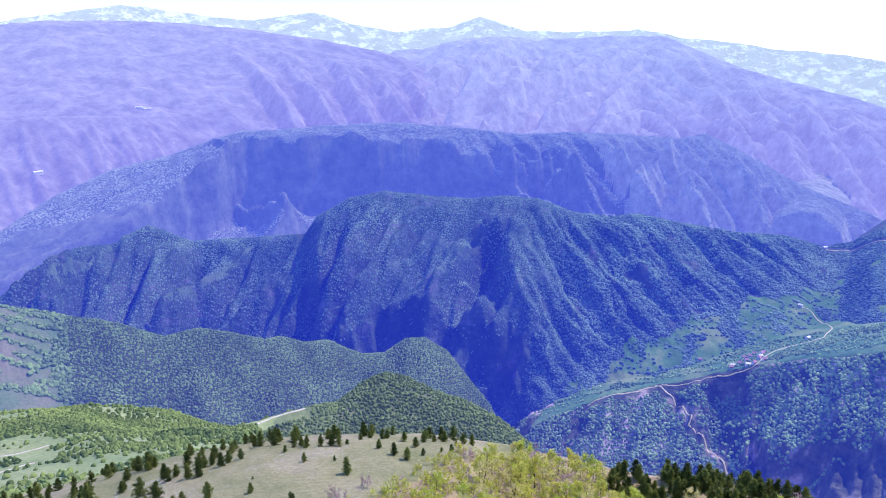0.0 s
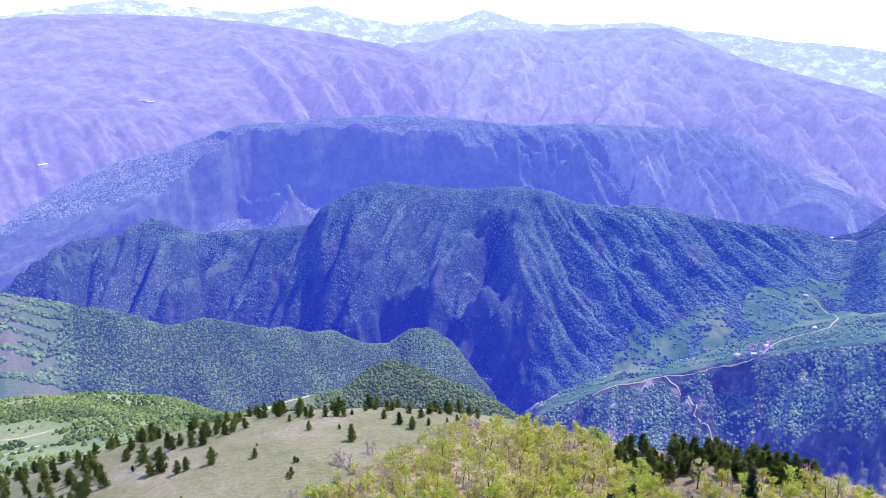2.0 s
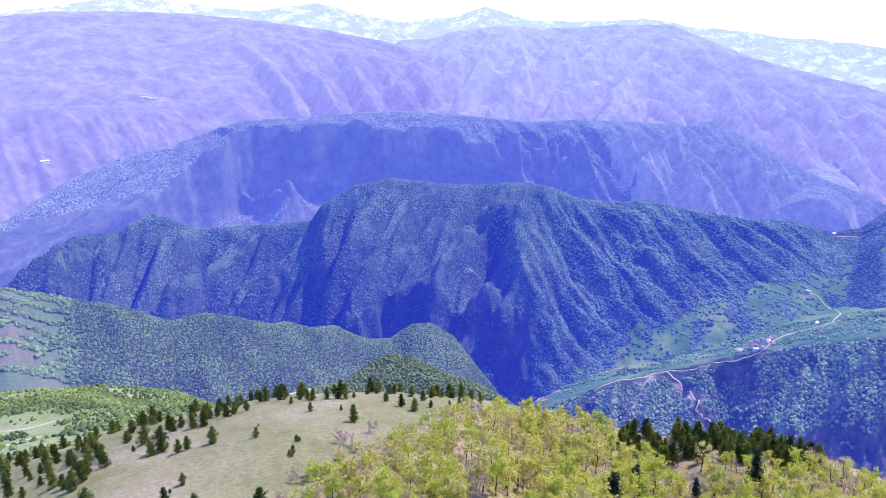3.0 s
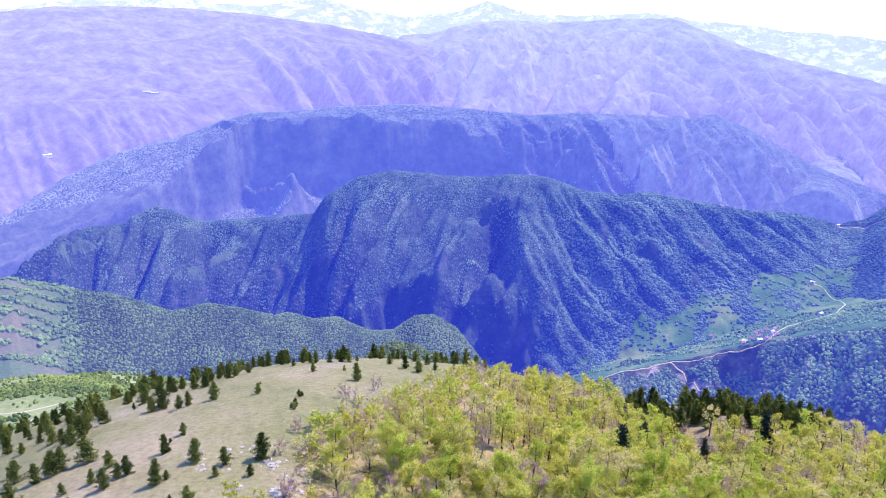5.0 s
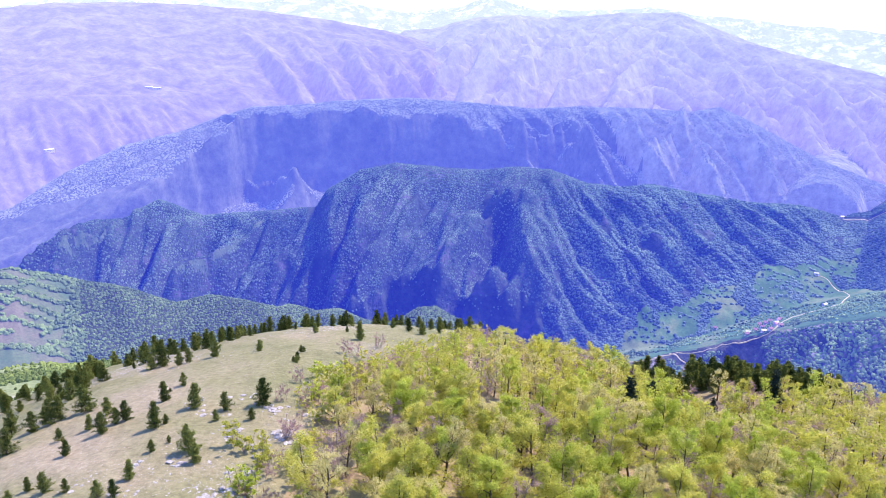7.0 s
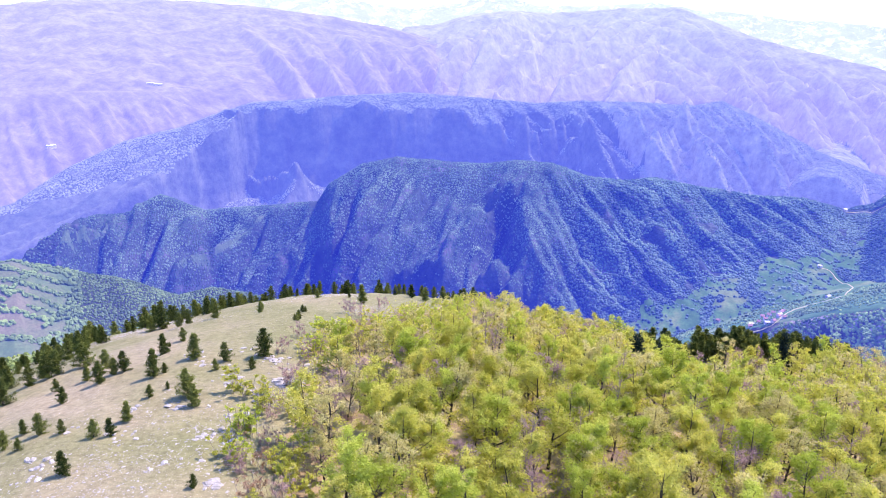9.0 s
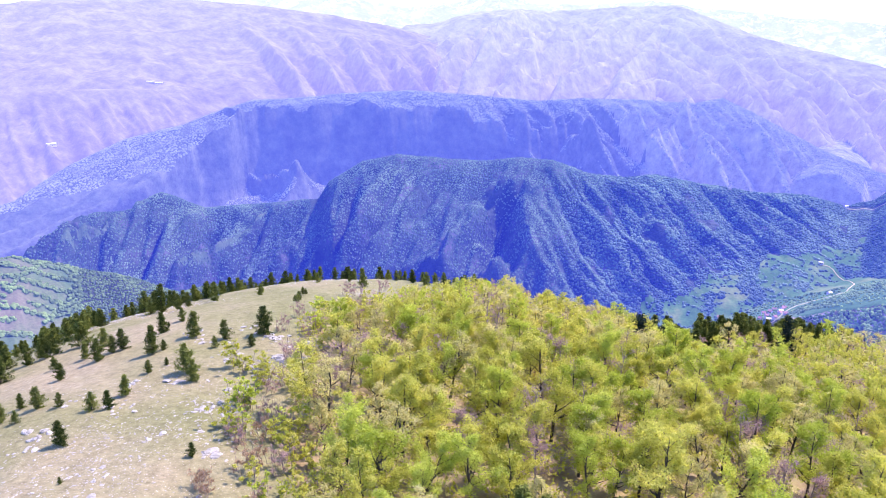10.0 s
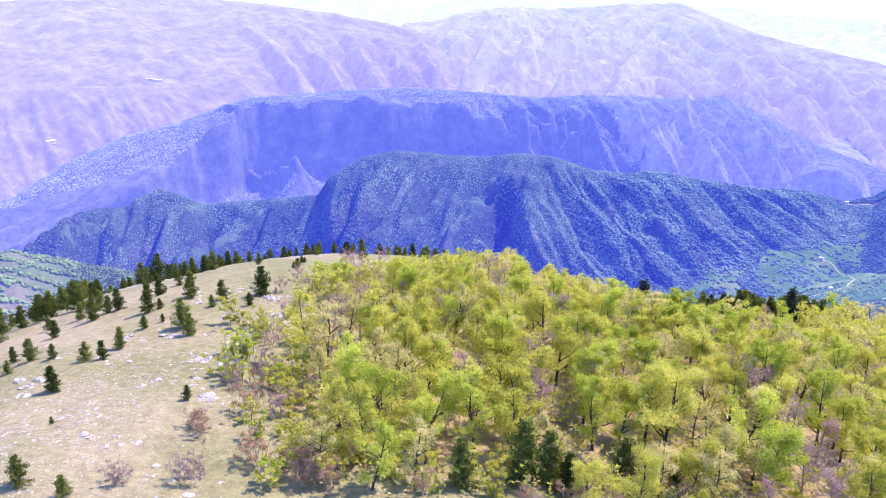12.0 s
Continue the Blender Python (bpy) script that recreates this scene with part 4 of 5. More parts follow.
# pines on the pasture: x, y, height
PINES_SLOPE = [(-82.5, 161.9, 5.6), (-73.6, 152.4, 6.7), (-75.4, 150.5, 3.8), (-68.0, 148.9, 3.5), (-66.3, 150.2, 3.5), (-93.1, 173.9, 3.2), (-82.5, 156.2, 1.7), (-60.7, 151.7, 4.7), (-50.8, 153.2, 2.8), (-53.2, 162.5, 0.9),
               (-39.4, 149.1, 1.3), (-38.6, 139.8, 1.8), (-39.4, 140.5, 1.3), (-57.7, 127.4, 2.8), (-57.5, 118.7, 4.0), (-49.8, 113.9, 4.9), (-44.2, 113.7, 3.6), (-44.5, 109.5, 2.0), (-53.7, 106.4, 4.6),
               (-52.4, 107.8, 2.0), (-38.0, 115.8, 5.1), (-38.4, 109.8, 2.4), (-44.3, 97.9, 4.8), (-42.0, 94.5, 3.4), (-50.3, 97.9, 2.1), (-48.7, 100.6, 1.3), (-50.0, 90.1, 3.2), (-51.8, 84.5, 2.7), (-49.5, 84.7, 2.6),
               (-61.3, 87.7, 3.5), (-57.7, 86.7, 2.0), (-65.0, 89.3, 2.4), (-61.6, 83.0, 1.8), (-64.7, 84.5, 2.6), (-50.4, 75.0, 3.5), (-32.9, 71.6, 1.8), (-59.0, 124.3, 1.1), (-39.6, 52.5, 3.0), (-35.2, 51.4, 2.2),
               (-44.4, 65.0, 0.9)]
PINES_WEST = [(-101.1, 169.8, 5.6), (-91.1, 156.8, 4.3), (-94.7, 157.0, 5.2), (-87.3, 141.3, 5.3), (-100.8, 159.1, 4.7), (-87.0, 136.9, 5.1), (-95.4, 143.0, 4.5), (-91.1, 140.2, 3.9), (-101.6, 147.7, 2.5), (-111.3, 158.1, 2.7),
              (-110.3, 148.3, 5.0), (-103.0, 142.9, 3.0), (-74.0, 120.7, 5.6), (-78.1, 118.9, 4.7), (-79.4, 118.0, 4.9), (-82.4, 120.9, 3.4), (-81.3, 115.3, 4.4), (-88.3, 119.2, 5.0), (-95.5, 130.0, 2.2),
              (-67.1, 115.9, 3.5), (-61.2, 111.5, 3.6), (-62.8, 110.7, 3.1), (-63.5, 107.3, 3.9), (-67.4, 110.3, 2.9), (-71.8, 108.4, 2.3), (-80.1, 106.2, 5.1), (-66.1, 100.8, 2.9), (-104.0, 176.0, 4.2), (-116.0, 172.0, 4.0),
              (-121.0, 162.0, 4.4), (-112.0, 182.0, 3.6)]
PINES_BROW = [(-95, 193, 6.1), (-92, 171, 3.4), (-83, 177, 4.6), (-80, 173, 4.5), (-79, 176, 3.8), (-74, 172, 4.8), (-71, 172, 4.4), (-73, 181, 3.8), (-71, 182, 3.8), (-67, 178, 4.5), (-66, 181, 4.1), (-63, 183, 3.4), (-81.2, 188.8, 5.0), (-74.5, 180.8, 4.6)]
PINES_CREST = [(-30, 167, 4.7), (-43, 175, 2.7), (-40, 149, 1.7), (-39, 142, 2.2), (-35, 176, 1.6), (-25, 191, 3.0), (-20, 186, 4.0), (-16, 183, 4.0), (-12, 189, 2.4),
               (-7, 195, 1.7), (-4, 196, 2.7), (-3, 207, 2.0), (-32, 201, 2.2), (-35, 195, 1.9), (-30, 207, 2.8), (-26, 206, 3.6), (-37, 192, 3.1), (-39, 192, 3.8),
               (-42, 191, 3.4), (-46, 190, 3.8), (-48, 192, 3.5), (-50, 191, 3.5), (-51, 185, 2.3), (-19, 205, 3.6), (-15, 198, 3.5), (-13, 207, 4.0), (-10, 209, 2.9),
               (-7, 212, 4.6), (-4, 218, 5.1), (-1, 213, 4.2), (2, 222, 4.0)]
slim = [pine("pine_tree", 100 + k, 5.0, w, whorls=n, blades=2000 + 60 * k, blade=0.21) for k, (w, n) in enumerate(((2.0, 9), (2.2, 8), (2.6, 8), (1.8, 10)))]
for ob in slim:
    tagged(ob, "young dark-green pine standing on dry stony pasture", "pine tree", "pines on the pasture")
for x, y, h in PINES_SLOPE + PINES_WEST + PINES_BROW + PINES_CREST:
    plant(chance.choice(slim), x, y, h / 5.0 * 0.96, rng=chance)
# a belt of pines behind the beech wood, and the last ones over the brow
for k in range(105):
    b, r = radians(12.2 + 15.5 * (k + chance.uniform(-1.5, 1.5)) / 105), chance.uniform(211, 240)
    plant(chance.choice(slim), r * math.sin(b), r * math.cos(b), chance.uniform(0.85, 1.5), rng=chance)
for k in range(36):
    b, r = radians(chance.uniform(-28, -2)), chance.uniform(206, 226)
    plant(chance.choice(slim), r * math.sin(b), r * math.cos(b), chance.uniform(0.6, 1.0), rng=chance)
for k in range(44):
    b, r = radians(chance.uniform(-39, -27)), chance.uniform(165, 290)
    plant(chance.choice(slim), r * math.sin(b), r * math.cos(b), chance.uniform(0.5, 1.0), rng=chance)
# taller open pines at the near edge of the wood
for x, y, h in [(4, 62, 7.0), (6.5, 63, 5.5), (8, 61.5, 4.5), (-2, 60, 5.0), (14, 66, 5.5), (19, 65, 4.2)]:
    plant(slim[3], x, y, h / 5.0, rng=chance)
for ob in slim:
    park(ob)

# dark spruces standing in the wood
spruce = tagged(pine("spruce_tree", 140, 8.0, 1.7, SPRUCE, 15, 1100, 0.30, 0.06), "tall narrow dark spruce standing among pale beeches", "spruce tree", "spruces in the wood")
for x, y, h in [(31, 141, 14.5), (41, 164, 11.0), (74, 174, 13.5), (58, 170, 9.5), (45, 131, 8.0)]:
    plant(spruce, x, y, h / 8.0, rng=chance)
park(spruce)

# the beech wood
beeches = []
for k, (mat, hgt, wid, n, blade, low) in enumerate((
        (BEECH, 11.0, 3.5, 5800, 0.138, 0.24), (BEECH, 10.0, 3.2, 5200, 0.138, 0.18), (FRESH, 10.5, 3.3, 5700, 0.142, 0.16), (OLIVE, 11.5, 3.2, 3800, 0.129, 0.24), (BEECH, 12.0, 3.8, 6300, 0.133, 0.26),
        (OLIVE, 10.5, 3.1, 2800, 0.125, 0.22), (BEECH, 8.0, 2.9, 4400, 0.138, 0.12), (FRESH, 11.5, 3.6, 6000, 0.142, 0.2), (OLIVE, 9.0, 2.6, 3900, 0.129, 0.14))):
    what = {"beech_leaves": "beech with thin yellow-green spring leaves and grey trunk", "fresh_leaves": "leafy bright green tree in fresh spring foliage",
            "budding_leaves": "half-bare beech with olive-green opening buds"}[mat.name]
    beeches.append(tagged(broadleaf("beech_tree", 200 + k, mat, hgt, wid, n, blade, low=low, limbs=13, twigs=5), what, "beech tree", "trees of the beech wood"))
bare = [tagged(broadleaf("bare_tree", 240 + k, BUDS, 9.5, 2.9, n, 0.17, TWIG, 0.25, limbs=12, fine=0.45), "leafless tree with purple-brown twigs among green beeches", "bare tree", "leafless trees in the wood")
        for k, n in enumerate((420, 240, 640))]
bush = [tagged(broadleaf("shrub", 260 + k, mat, 3.0, 0.9, n, 0.125, TWIG, 0.1, 5, 15, 1, f), what, "shrub", "shrubs along the wood edge")
        for k, (mat, n, f, what) in enumerate(((BUDS, 620, 0.3, "leafless purple-brown thicket at the edge of the wood"), (RUST, 560, 0.4, "rust-brown dry shrub at the edge of the wood"),
                                            (BEECH, 900, 1.0, "yellow-green many-stemmed shrub at the edge of the wood"), (FRESH, 900, 1.0, "bright green shrub at the edge of the wood")))]
# the wood's skyline as bearings and slopes: trees near the brow stay low
SKYLINE = ((-17.5, -13.9, -9.8, -4.8, -0.2, 1.6, 4.3, 6.1, 8.8, 10.6, 12.8, 16.2, 19.0, 22.9, 26.6, 28.9), (-0.326, -0.317, -0.314, -0.310, -0.301, -0.302, -0.305, -0.312, -0.323, -0.324, -0.340, -0.333, -0.334, -0.332, -0.325, -0.323))


def headroom(x, y):
    r = math.hypot(x, y)
    z = float(hill_height(np.array([x]), np.array([y]))[0])
    return float(np.interp(math.degrees(math.atan2(x, y)), *SKYLINE)) * r - z


spots = []
for r in np.arange(59, 262, 4.5):
    step = 4.6 / r
    for b in np.arange(radians(-16), radians(37), step):
        a, q = b + chance.uniform(-0.5, 0.5) * step, r + chance.uniform(-2.1, 2.1)
        x, y = q * math.sin(a), q * math.cos(a)
        inside = float(in_wood(x, y))
        if inside < 1.5 or (y > 206 and a < radians(4)) or q > (228 if a < radians(12) or a > radians(26) else 207):
            continue
        spots.append((q, x, y, inside))
spots.sort()
clearings = ((2, 58, 6), (11, 66, 5), (9.5, 131, 7), (3, 122, 4), (60, 190, 8), (-20, 57, 4))
far_wood = []
for q, x, y, inside in spots:
    if any(math.hypot(x - cx, y - cy) < cr for cx, cy, cr in clearings):
        continue
    u = chance.random()
    size = chance.uniform(0.78, 1.16) * (0.72 if inside < 5 else 1.0) * (0.8 if q < 68 else 1.0)
    kind = chance.choice(bare) if u < (0.22 if q < 145 else 0.32) else chance.choice(beeches)
    if inside < (7.5 if y < 118 else 3.5) and chance.random() < 0.72:
        kind, size = bush[chance.choice((0, 1, 2, 2, 2, 3))], chance.uniform(0.85, 1.6)
    room = (headroom(x, y) + 1.0) * chance.choice((0.75, 0.9, 1.0, 1.05, 1.25))
    if room < 1.6:
        continue
    if size * 11.0 > room:
        size = room / 11.0
        if size < 0.42:
            kind, size = bush[chance.choice((0, 2, 2, 3))], min(room / 3.0, 1.4)
            for k in range(2):
                far_wood.append((bush[chance.choice((2, 2, 3, 0))], x + chance.uniform(-2, 2), y + chance.uniform(-2, 2), size * chance.uniform(0.7, 1.0)))
    # low growth stands closer together
    for k in range(0 if size > 0.62 or "shrub" in kind.name else 1):
        far_wood.append((chance.choice(beeches), x + chance.uniform(-2.2, 2.2), y + chance.uniform(-2.2, 2.2), size * chance.uniform(0.7, 1.0)))
    if q > 130:
        far_wood.append((kind, x, y, size))
    else:
        plant(kind, x, y, size, rng=chance)


def merged_wood(name, label, trees):
    """The wood's far side, too dense to count, in one mesh."""
    verts, quads, mats, total = [], [], [], 0
    slots = []
    for ob, x, y, size in trees:
        z = float(hill_height(np.array([x]), np.array([y]))[0])
        m = np.array(pose(x, y, z, 0, 0, chance.uniform(0, 360)))
        for child in ob.children:
            me = child.data
            co = np.empty(len(me.vertices) * 3, np.float32)
            me.vertices.foreach_get("co", co)
            co = co.reshape(-1, 3) * size
            li = np.empty(len(me.loops), np.int32)
            me.loops.foreach_get("vertex_index", li)
            if child.name.startswith("trunk"):
                li = li.reshape(-1, 4)
                stem = li[:42]
                rest = li[42:]
                li = np.concatenate([stem[:, :3], stem[:, [0, 2, 3]], rest[::2, :3]])
            else:
                li = li.reshape(-1, 3)
                li = li[: int(len(li) * 0.19)]
                co = (co.reshape(-1, 3, 3) - co.reshape(-1, 3, 3).mean(1, keepdims=True)).reshape(-1, 3) * 0.95 + co
            if me.materials[0] not in slots:
                slots.append(me.materials[0])
            verts.append(co @ m[:3, :3].T + m[:3, 3])
            quads.append(li + total)
            mats.append(np.full(len(li), slots.index(me.materials[0]), np.int32))
            total += len(co)
    me = mesh_of(name, np.concatenate(verts), np.concatenate(quads), slots[0])
    for s in slots[1:]:
        me.materials.append(s)
    me.polygons.foreach_set("material_index", np.concatenate(mats))
    return tagged(new(name, me), label, "trees", kind="stuff")


merged_wood("beech_wood", "yellow-green beech wood in spring leaf over a hillside", far_wood)


def undergrowth(name, label, mat, count, seed):
    """Saplings and thin stems filling the wood between the trees."""
    sk = Sketch(seed)
    g = sk.rng
    b, r = np.radians(g.uniform(-17, 34, count)), g.uniform(58 ** 1.4, 225 ** 1.4, count) ** (1 / 1.4)
    x, y = r * np.sin(b), r * np.cos(b)
    ok = (in_wood(x, y) > 1.5) & ((r < 205) | (b < 0.2))
    x, y = x[ok], y[ok]
    z = hill_height(x, y)
    tall = g.uniform(1.2, 3.6, len(x))
    at = np.repeat(np.arange(len(x)), 26)
    f = g.uniform(0.15, 1.0, len(at))
    p = np.stack([x[at], y[at], z[at] + f * tall[at]], -1) + g.normal(0, 1, (len(at), 3)) * (0.32 * tall[at] * (1.1 - 0.5 * f))[:, None] * np.array([1, 1, 0.3])
    sk.blades(p, 0.30, 0.6)
    return tagged(new(name, sk.mesh(name, mat)), label, "undergrowth", kind="stuff")


undergrowth("green_undergrowth", "low yellow-green saplings filling the beech wood", BEECH, 1500, 901)
undergrowth("dull_undergrowth", "low olive and brownish saplings filling the beech wood", OLIVE, 1100, 902)

# shrubs along the edge and on the pasture
for x, y, k, size in [(-37.5, 100, 2, 1.5), (-36, 99, 2, 1.2), (-31, 104, 0, 1.3), (-29.5, 104, 0, 1.2), (-33, 88, 3, 1.4), (-31, 87, 3, 1.5), (-32, 80, 2, 1.2), (-30, 79, 3, 1.3),
                      (-29, 65, 1, 0.9), (-30, 66, 1, 0.8), (-28, 63.5, 1, 0.8), (-22, 60, 1, 1.0), (-21, 59, 1, 1.1), (-32.5, 54, 0, 0.8), (-31, 54, 0, 0.7), (-27, 55, 0, 0.9), (-26, 55.5, 0, 1.0),
                      (-16, 57, 0, 1.1), (-14, 57.5, 2, 1.0), (-35, 118, 0, 1.1), (-36, 129, 0, 1.2), (-31, 150, 0, 1.2), (-28, 149, 0, 1.3), (-24, 158, 0, 1.2), (-10, 118, 0, 1.6), (-8, 119, 0, 1.5),
                      (6, 94, 0, 1.6), (8, 95, 0, 1.5), (-26, 70, 1, 1.1), (-25, 72, 1, 1.0), (-27, 78, 1, 1.1), (-12, 62, 1, 1.0), (-9, 61, 2, 1.1), (-18, 64, 2, 1.2)]:
    plant(bush[k], x, y, size, rng=chance)
# undergrowth where the wood opens towards the pasture
for k in range(95):
    y = chance.uniform(55, 100)
    x = float(-in_wood(0.0, y)) + chance.uniform(-2, 12) if k % 2 else chance.uniform(-19, 34)
    if k % 2 == 0:
        y = chance.uniform(55.5, 64) + max(0, x) * 0.25
    plant(bush[chance.choice((0, 0, 1, 2, 2, 2, 3))], x, y, chance.uniform(0.6, 1.25), rng=chance)
for ob in beeches + bare + bush:
    park(ob)


# ---- limestone on the pasture ----
def rock_mesh(name, seed):
    bm = bmesh.new()
    bmesh.ops.create_icosphere(bm, subdivisions=2, radius=1.0)
    for v in bm.verts:
        n = noise.noise(v.co * 1.3 + Vector((seed * 3.1, 0, 0))) + 0.5 * noise.noise(v.co * 3 + Vector((0, seed * 2.3, 0)))
        v.co *= 1 + 0.45 * n
        v.co.z = max(round(v.co.z * 2.5) / 2.5 * 0.3 + v.co.z * 0.15, -0.3)
        v.co.x = round(v.co.x * 3.2) / 3.2 * 0.5 + v.co.x * 0.5
    me = bpy.data.meshes.new(name)
    bm.to_mesh(me)
    bm.free()
    me.materials.append(LIMESTONE)
    return me


ROCKS = [rock_mesh("rock", s) for s in range(5)]
OUTCROPS = ((-36, 114, 3, 4), (-33, 112, 3.0, 5), (-30.5, 104.5, 2.6, 6), (-37, 86, 2.6, 7), (-35, 85.5, 2.0, 6), (-45, 95, 2.6, 6), (-50, 116, 3.0, 8), (-54, 74, 3.2, 6), (-43, 67, 3.0, 5), (-56, 88, 2.4, 3), (-47, 112, 3, 5), (-40, 105, 3.5, 7), (-29, 56, 3, 4), (-34, 101, 2.2, 9), (-32, 97, 1.8, 7), (-35, 92, 2.0, 6), (-33, 84, 1.8, 6), (-30, 73, 1.8, 5), (-41, 120, 2.2, 6), (-48, 84, 4, 7), (-38, 76, 4, 6), (-36, 62, 4, 6))
LEDGES = ((-31.5, 104, 1.5), (-30, 102.5, 1.2), (-33, 105.5, 1.1), (-30.5, 106, 1.3), (-34.5, 100, 1.0), (-37, 114.5, 1.2), (-35.5, 113, 1.0), (-38.5, 116, 0.9), (-51, 94, 0.9), (-57, 79, 0.9), (-55, 77, 0.8), (-36, 86, 0.8))
for ox, oy, wide, n in OUTCROPS:
    for k in range(n * 2):
        x, y = ox + chance.gauss(0, wide * 0.6), oy + chance.gauss(0, wide * 0.5)
        s = chance.uniform(0.12, 0.30) if chance.random() < 0.8 else chance.uniform(0.30, 0.55)
        ob = new("limestone_rock", chance.choice(ROCKS))
        z = float(hill_height(np.array([x]), np.array([y]))[0])
        ob.matrix_basis = pose(x, y, z + 0.05 * s, chance.uniform(-10, 10), chance.uniform(-10, 10), chance.uniform(0, 360)) @ Matrix.Diagonal((s * 1.3, s, s * 0.9, 1))
        tagged(ob, "weathered pale grey limestone rock lying in dry grass", "rock", "limestone rocks on the pasture")

LEDGES = [(x + chance.gauss(0, 0.9) * (k > 0), y + chance.gauss(0, 0.7) * (k > 0), s * chance.uniform(0.35, 0.7)) for x, y, s in LEDGES for k in range(4)]
for x, y, s in LEDGES:
    ob = new("limestone_ledge", chance.choice(ROCKS))
    z = float(hill_height(np.array([x]), np.array([y]))[0])
    ob.matrix_basis = pose(x, y, z + 0.15 * s, chance.uniform(-8, 8), chance.uniform(-8, 8), chance.uniform(0, 360)) @ Matrix.Diagonal((s * 1.1, s * 0.7, s * 0.75, 1))
    tagged(ob, "broken grey limestone ledge rising from dry pasture", "rock", "limestone ledges on the pasture")


def stones(count, seed):
    """Small loose stones strewn in drifts over the pasture."""
    rng = np.random.default_rng(seed)
    x, y = rng.uniform(-95, -8, count * 6), rng.uniform(42, 205, count * 6)
    edge = np.interp(y, [p[1] for p in WOOD_EDGE][::-1], [p[0] for p in WOOD_EDGE][::-1])
    drift = rough_land(x, y, 22, 3, 401) + 0.5 * wave(x * 0.4, y * 1.6, 9, 402)
    ok = (x < edge + 1) & (drift + rng.normal(0, 0.3, len(x)) > 0.45)
    x, y = x[ok][:count], y[ok][:count]
    z = hill_height(x, y)
    n = len(x)
    s = rng.uniform(0.035, 0.105, n) * rng.choice([1, 1, 1, 1, 1, 2.0], n)
    v = STONE_V[None] * rng.uniform(0.6, 1.3, (n, len(STONE_V), 1)) * np.array([1.5, 1, 0.26])
    t = rng.uniform(0, 6.28, n)[:, None]
    vx, vy = v[..., 0] * np.cos(t) - v[..., 1] * np.sin(t), v[..., 0] * np.sin(t) + v[..., 1] * np.cos(t)
    out = np.stack([x[:, None] + vx * s[:, None], y[:, None] + vy * s[:, None], z[:, None] + (v[..., 2] + 0.15) * s[:, None]], -1)
    faces = STONE_F[None] + (np.arange(n) * len(STONE_V))[:, None, None]
    tagged(new("loose_stones", mesh_of("loose_stones", out.reshape(-1, 3), faces.reshape(-1, 3), LIMESTONE)), "small pale limestone pieces strewn over dry grass", "stones", kind="stuff")


stones(8500, 41)


# ---- roads ----
def road(name, points, width):
    """A graded gravel road: a cambered ribbon with sunk shoulders, laid on the land."""
    p = along(points, 5.0)
    d = np.gradient(p, axis=0)
    d /= np.linalg.norm(d, axis=1)[:, None]
    side = np.stack([d[:, 1], -d[:, 0]], -1)
    offs = (-0.62, -0.5, 0.0, 0.5, 0.62)
    grid = np.stack([p + side * o * width for o in offs], 1)
    z, _ = land(grid[..., 0], grid[..., 1])
    z = 0.3 * z + 0.7 * z.max(axis=1, keepdims=True) + np.array([-0.6, 0.3, 0.4, 0.3, -0.6])
    v = np.concatenate([grid, z[..., None]], -1).reshape(-1, 3)
    n, m = len(p), len(offs)
    idx = np.arange(n * m).reshape(n, m)
    quads = np.stack([idx[:-1, :-1], idx[1:, :-1], idx[1:, 1:], idx[:-1, 1:]], -1).reshape(-1, 4)
    return new(name, mesh_of(name, v, quads, GRAVEL, True))


for place, width in (("spur", 2.3), ("terrace", 1.8), ("saddle", 2.6), ("knoll", 1.6), ("valley", 1.3), ("lower_valley", 1.3)):
    tagged(road("road", ROADS[place], width), "pale gravel mountain road winding over a slope", "road", kind="structure")

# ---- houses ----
# walls and roofs emit faint blue, painted haze rather than lit rooms
PLASTER = surface("house_plaster", [(0.3, (0.55, 0.48, 0.46)), (0.7, (0.75, 0.70, 0.68))], 0.4, 3.0, 0.9, haze_glow=HAZE_SPUR)
ROOF_RED = surface("red_roof_tiles", [(0.3, (0.36, 0.19, 0.17)), (0.7, (0.50, 0.30, 0.27))], 0.6, 4.0, 0.85, haze_glow=HAZE_SPUR)
ROOF_PALE = surface("pale_sheet_roof", [(0.3, (0.6, 0.58, 0.58)), (0.7, (0.82, 0.80, 0.80))], 0.5, 3.0, 0.6, haze_glow=HAZE_SPUR)
SHUTTER = surface("dark_window_glass", [(0.3, (0.04, 0.05, 0.07)), (0.7, (0.08, 0.09, 0.11))], 1.0, 3.0, 0.3)


def box_mesh(name, size, at, mat):
    bm = bmesh.new()
    bmesh.ops.create_cube(bm, size=1.0, matrix=Matrix.Translation(at) @ Matrix.Diagonal((*size, 1)))
    me = bpy.data.meshes.new(name)
    bm.to_mesh(me)
    bm.free()
    me.materials.append(mat)
    return me


def gable(name, long, deep, eave, rise, mat):
    """A gable roof with overhang and thickness."""
    a, b = long / 2 + 0.5, deep / 2 + 0.6
    v = []
    for x in (-a, a):
        v += [(x, -b, eave - 0.3), (x, 0, eave + rise), (x, b, eave - 0.3), (x, b, eave - 0.65), (x, 0, eave + rise - 0.4), (x, -b, eave - 0.65)]
    f = [(0, 6, 7, 1), (1, 7, 8, 2), (2, 8, 9, 3), (3, 9, 10, 4), (4, 10, 11, 5), (5, 11, 6, 0), (0, 1, 4, 5), (1, 2, 3, 4), (6, 11, 10, 7), (7, 10, 9, 8)]
    return mesh_of(name, np.array(v), np.array(f), mat)


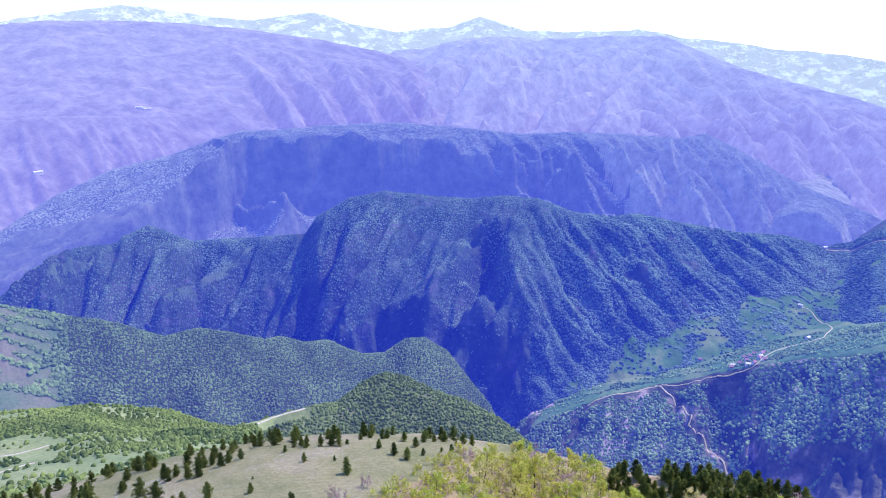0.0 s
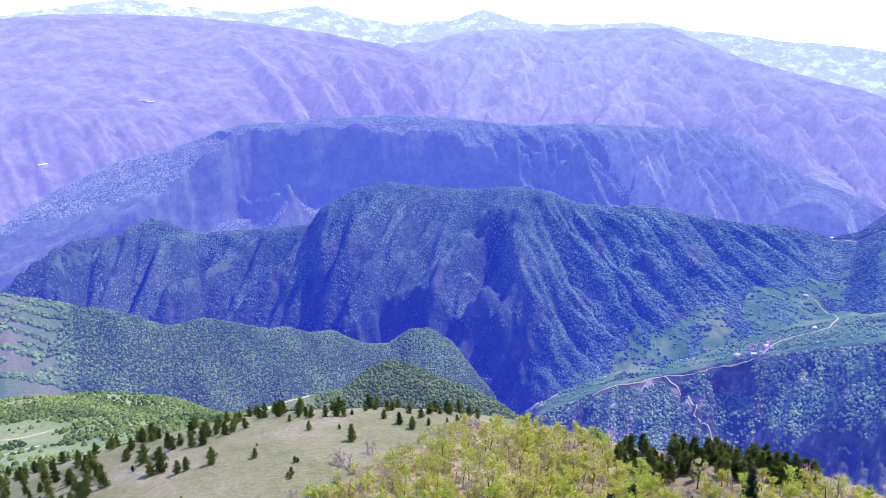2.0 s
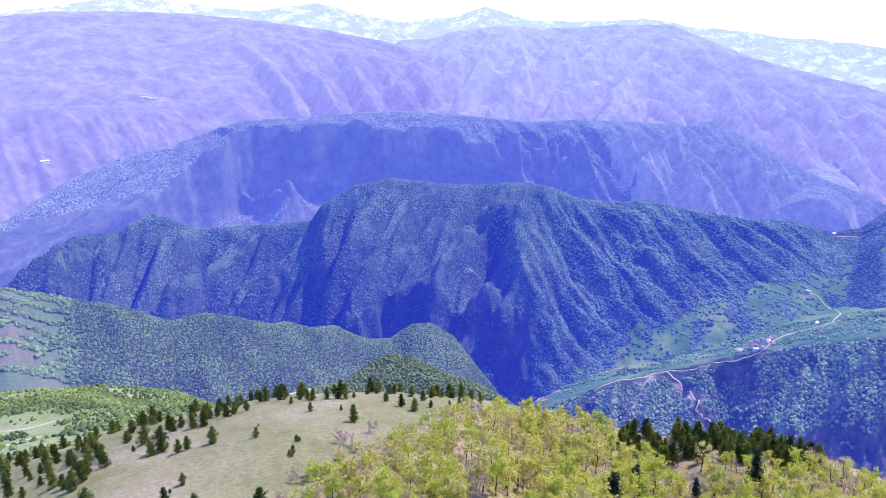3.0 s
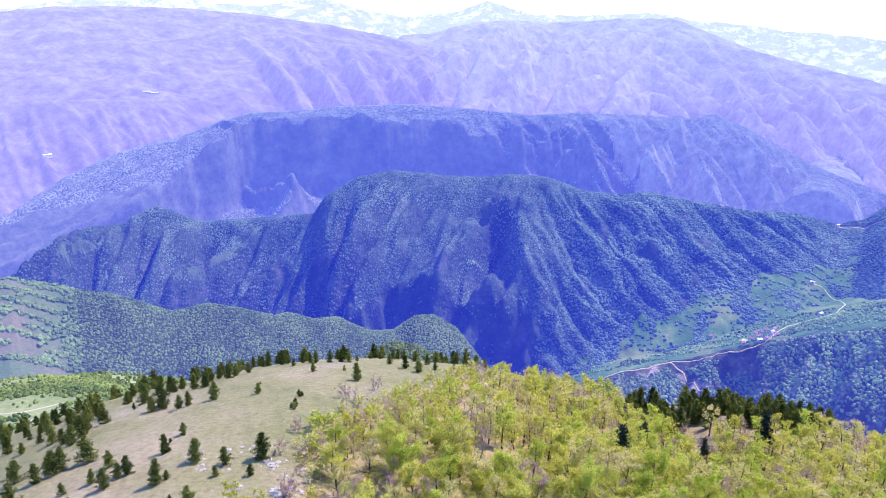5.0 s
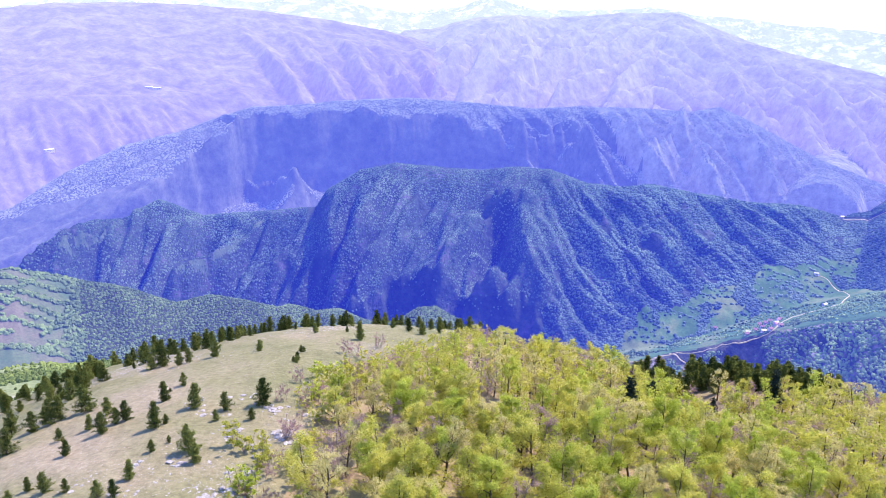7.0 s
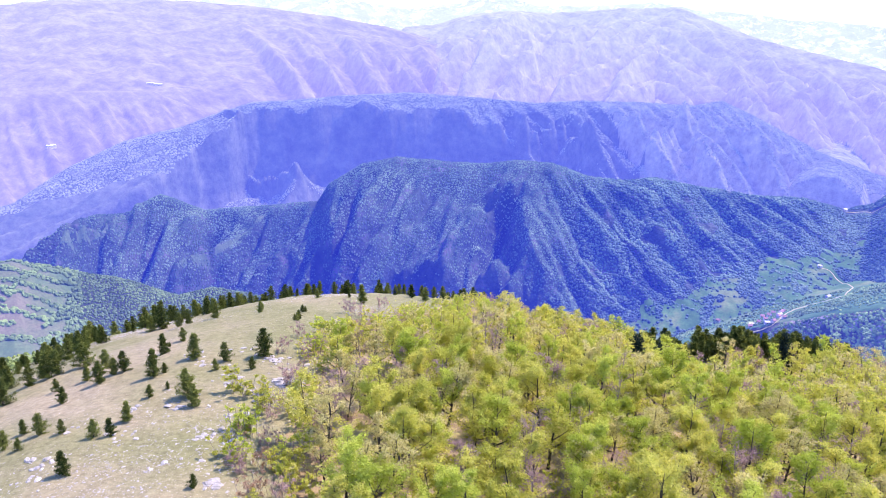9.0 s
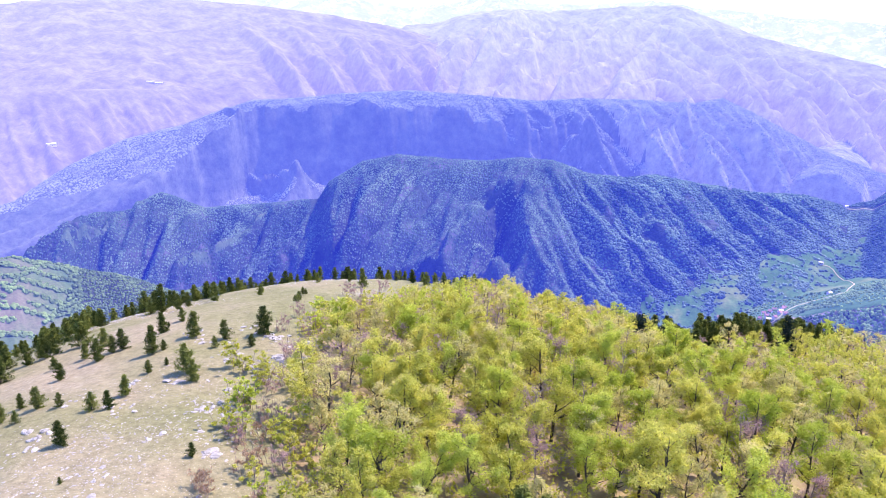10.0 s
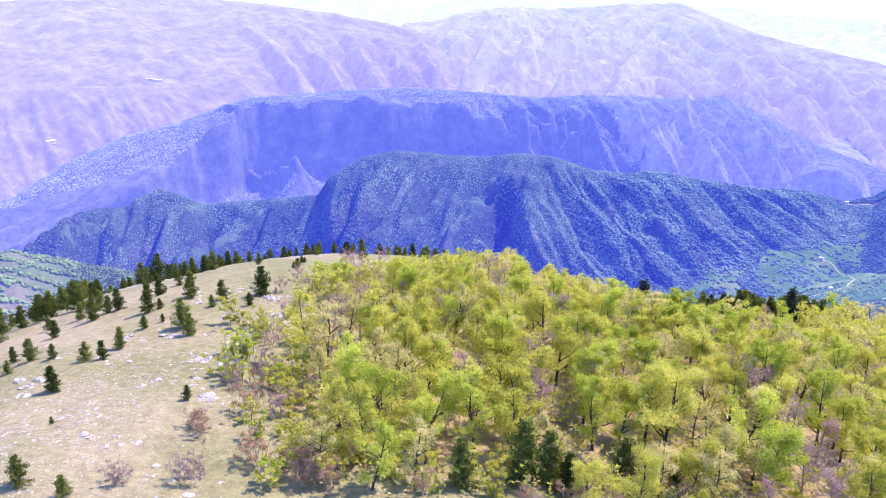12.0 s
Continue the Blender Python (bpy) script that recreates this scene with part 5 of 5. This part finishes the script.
def house(long, deep, high, rise, roof_mat):
    ob = new("house")
    parts = [("wall", box_mesh("wall", (long, deep, high + 3), (0, 0, high / 2 - 1.5), PLASTER)), ("roof", gable("roof", long, deep, high, rise, roof_mat)),
             ("chimney", box_mesh("chimney", (0.7, 0.7, 2.0), (long * 0.25, 0, high + rise), PLASTER)), ("door", box_mesh("door", (1.1, 0.12, 2.1), (0, -deep / 2 - 0.03, 1.05), SHUTTER))]
    for k in (-0.3, 0.3):
        parts.append(("window", box_mesh("window", (1.2, 0.12, 1.3), (k * long, -deep / 2 - 0.03, high * 0.6), SHUTTER)))
    for name, data in parts:
        new(name, data).parent = ob
    return ob


HOMES = [(495, 1232, 0), (484, 1182, 0), (468, 1193, 0), (457, 1190, 0), (462, 1170, 1), (497, 1206, 0), (446, 1193, 1), (470, 1165, 0), (475, 1226, 0), (420, 1283, 0), (588, 1244, 1), (641, 1408, 1),
         (486, 1164, 0), (479, 1208, 0), (505, 1218, 0), (440, 1182, 0), (490, 1195, 1)]
patterns = [tagged(house(6.5, 5.5, 3.2, 2.2, ROOF_RED), "plastered village house with a red tiled gable roof", "house", "village houses"),
            tagged(house(8, 5.5, 3.0, 1.8, ROOF_PALE), "plastered village house with a pale metal roof", "house", "village houses")]
for x, y, k in HOMES:
    z = float(land(np.array([x]), np.array([y]))[0][0])
    copy_thing(patterns[k], pose(x, y, z + 0.4, 0, 0, chance.uniform(-60, 60)))
z = float(land(np.array([776]), np.array([1629]))[0][0])
tagged(copy_thing(patterns[1], pose(776, 1629, z + 2.0, 0, 0, 20)), "white house alone on a mountain saddle", "house", "village houses")
for p in patterns:
    park(p)
for x, y, turn in ((-1206, 2596, 10), (-1180, 2604, 25), (-1196, 1936, 60)):
    z = float(land(np.array([x]), np.array([y]))[0][0])
    shed = house(26, 9, 6, 2.5, ROOF_PALE)
    shed.name = "long_building"
    shed.matrix_basis = pose(x, y, z - 1.0, 0, 0, turn)
    tagged(shed, "long white building on a far hazy slope", "building", "far white buildings")
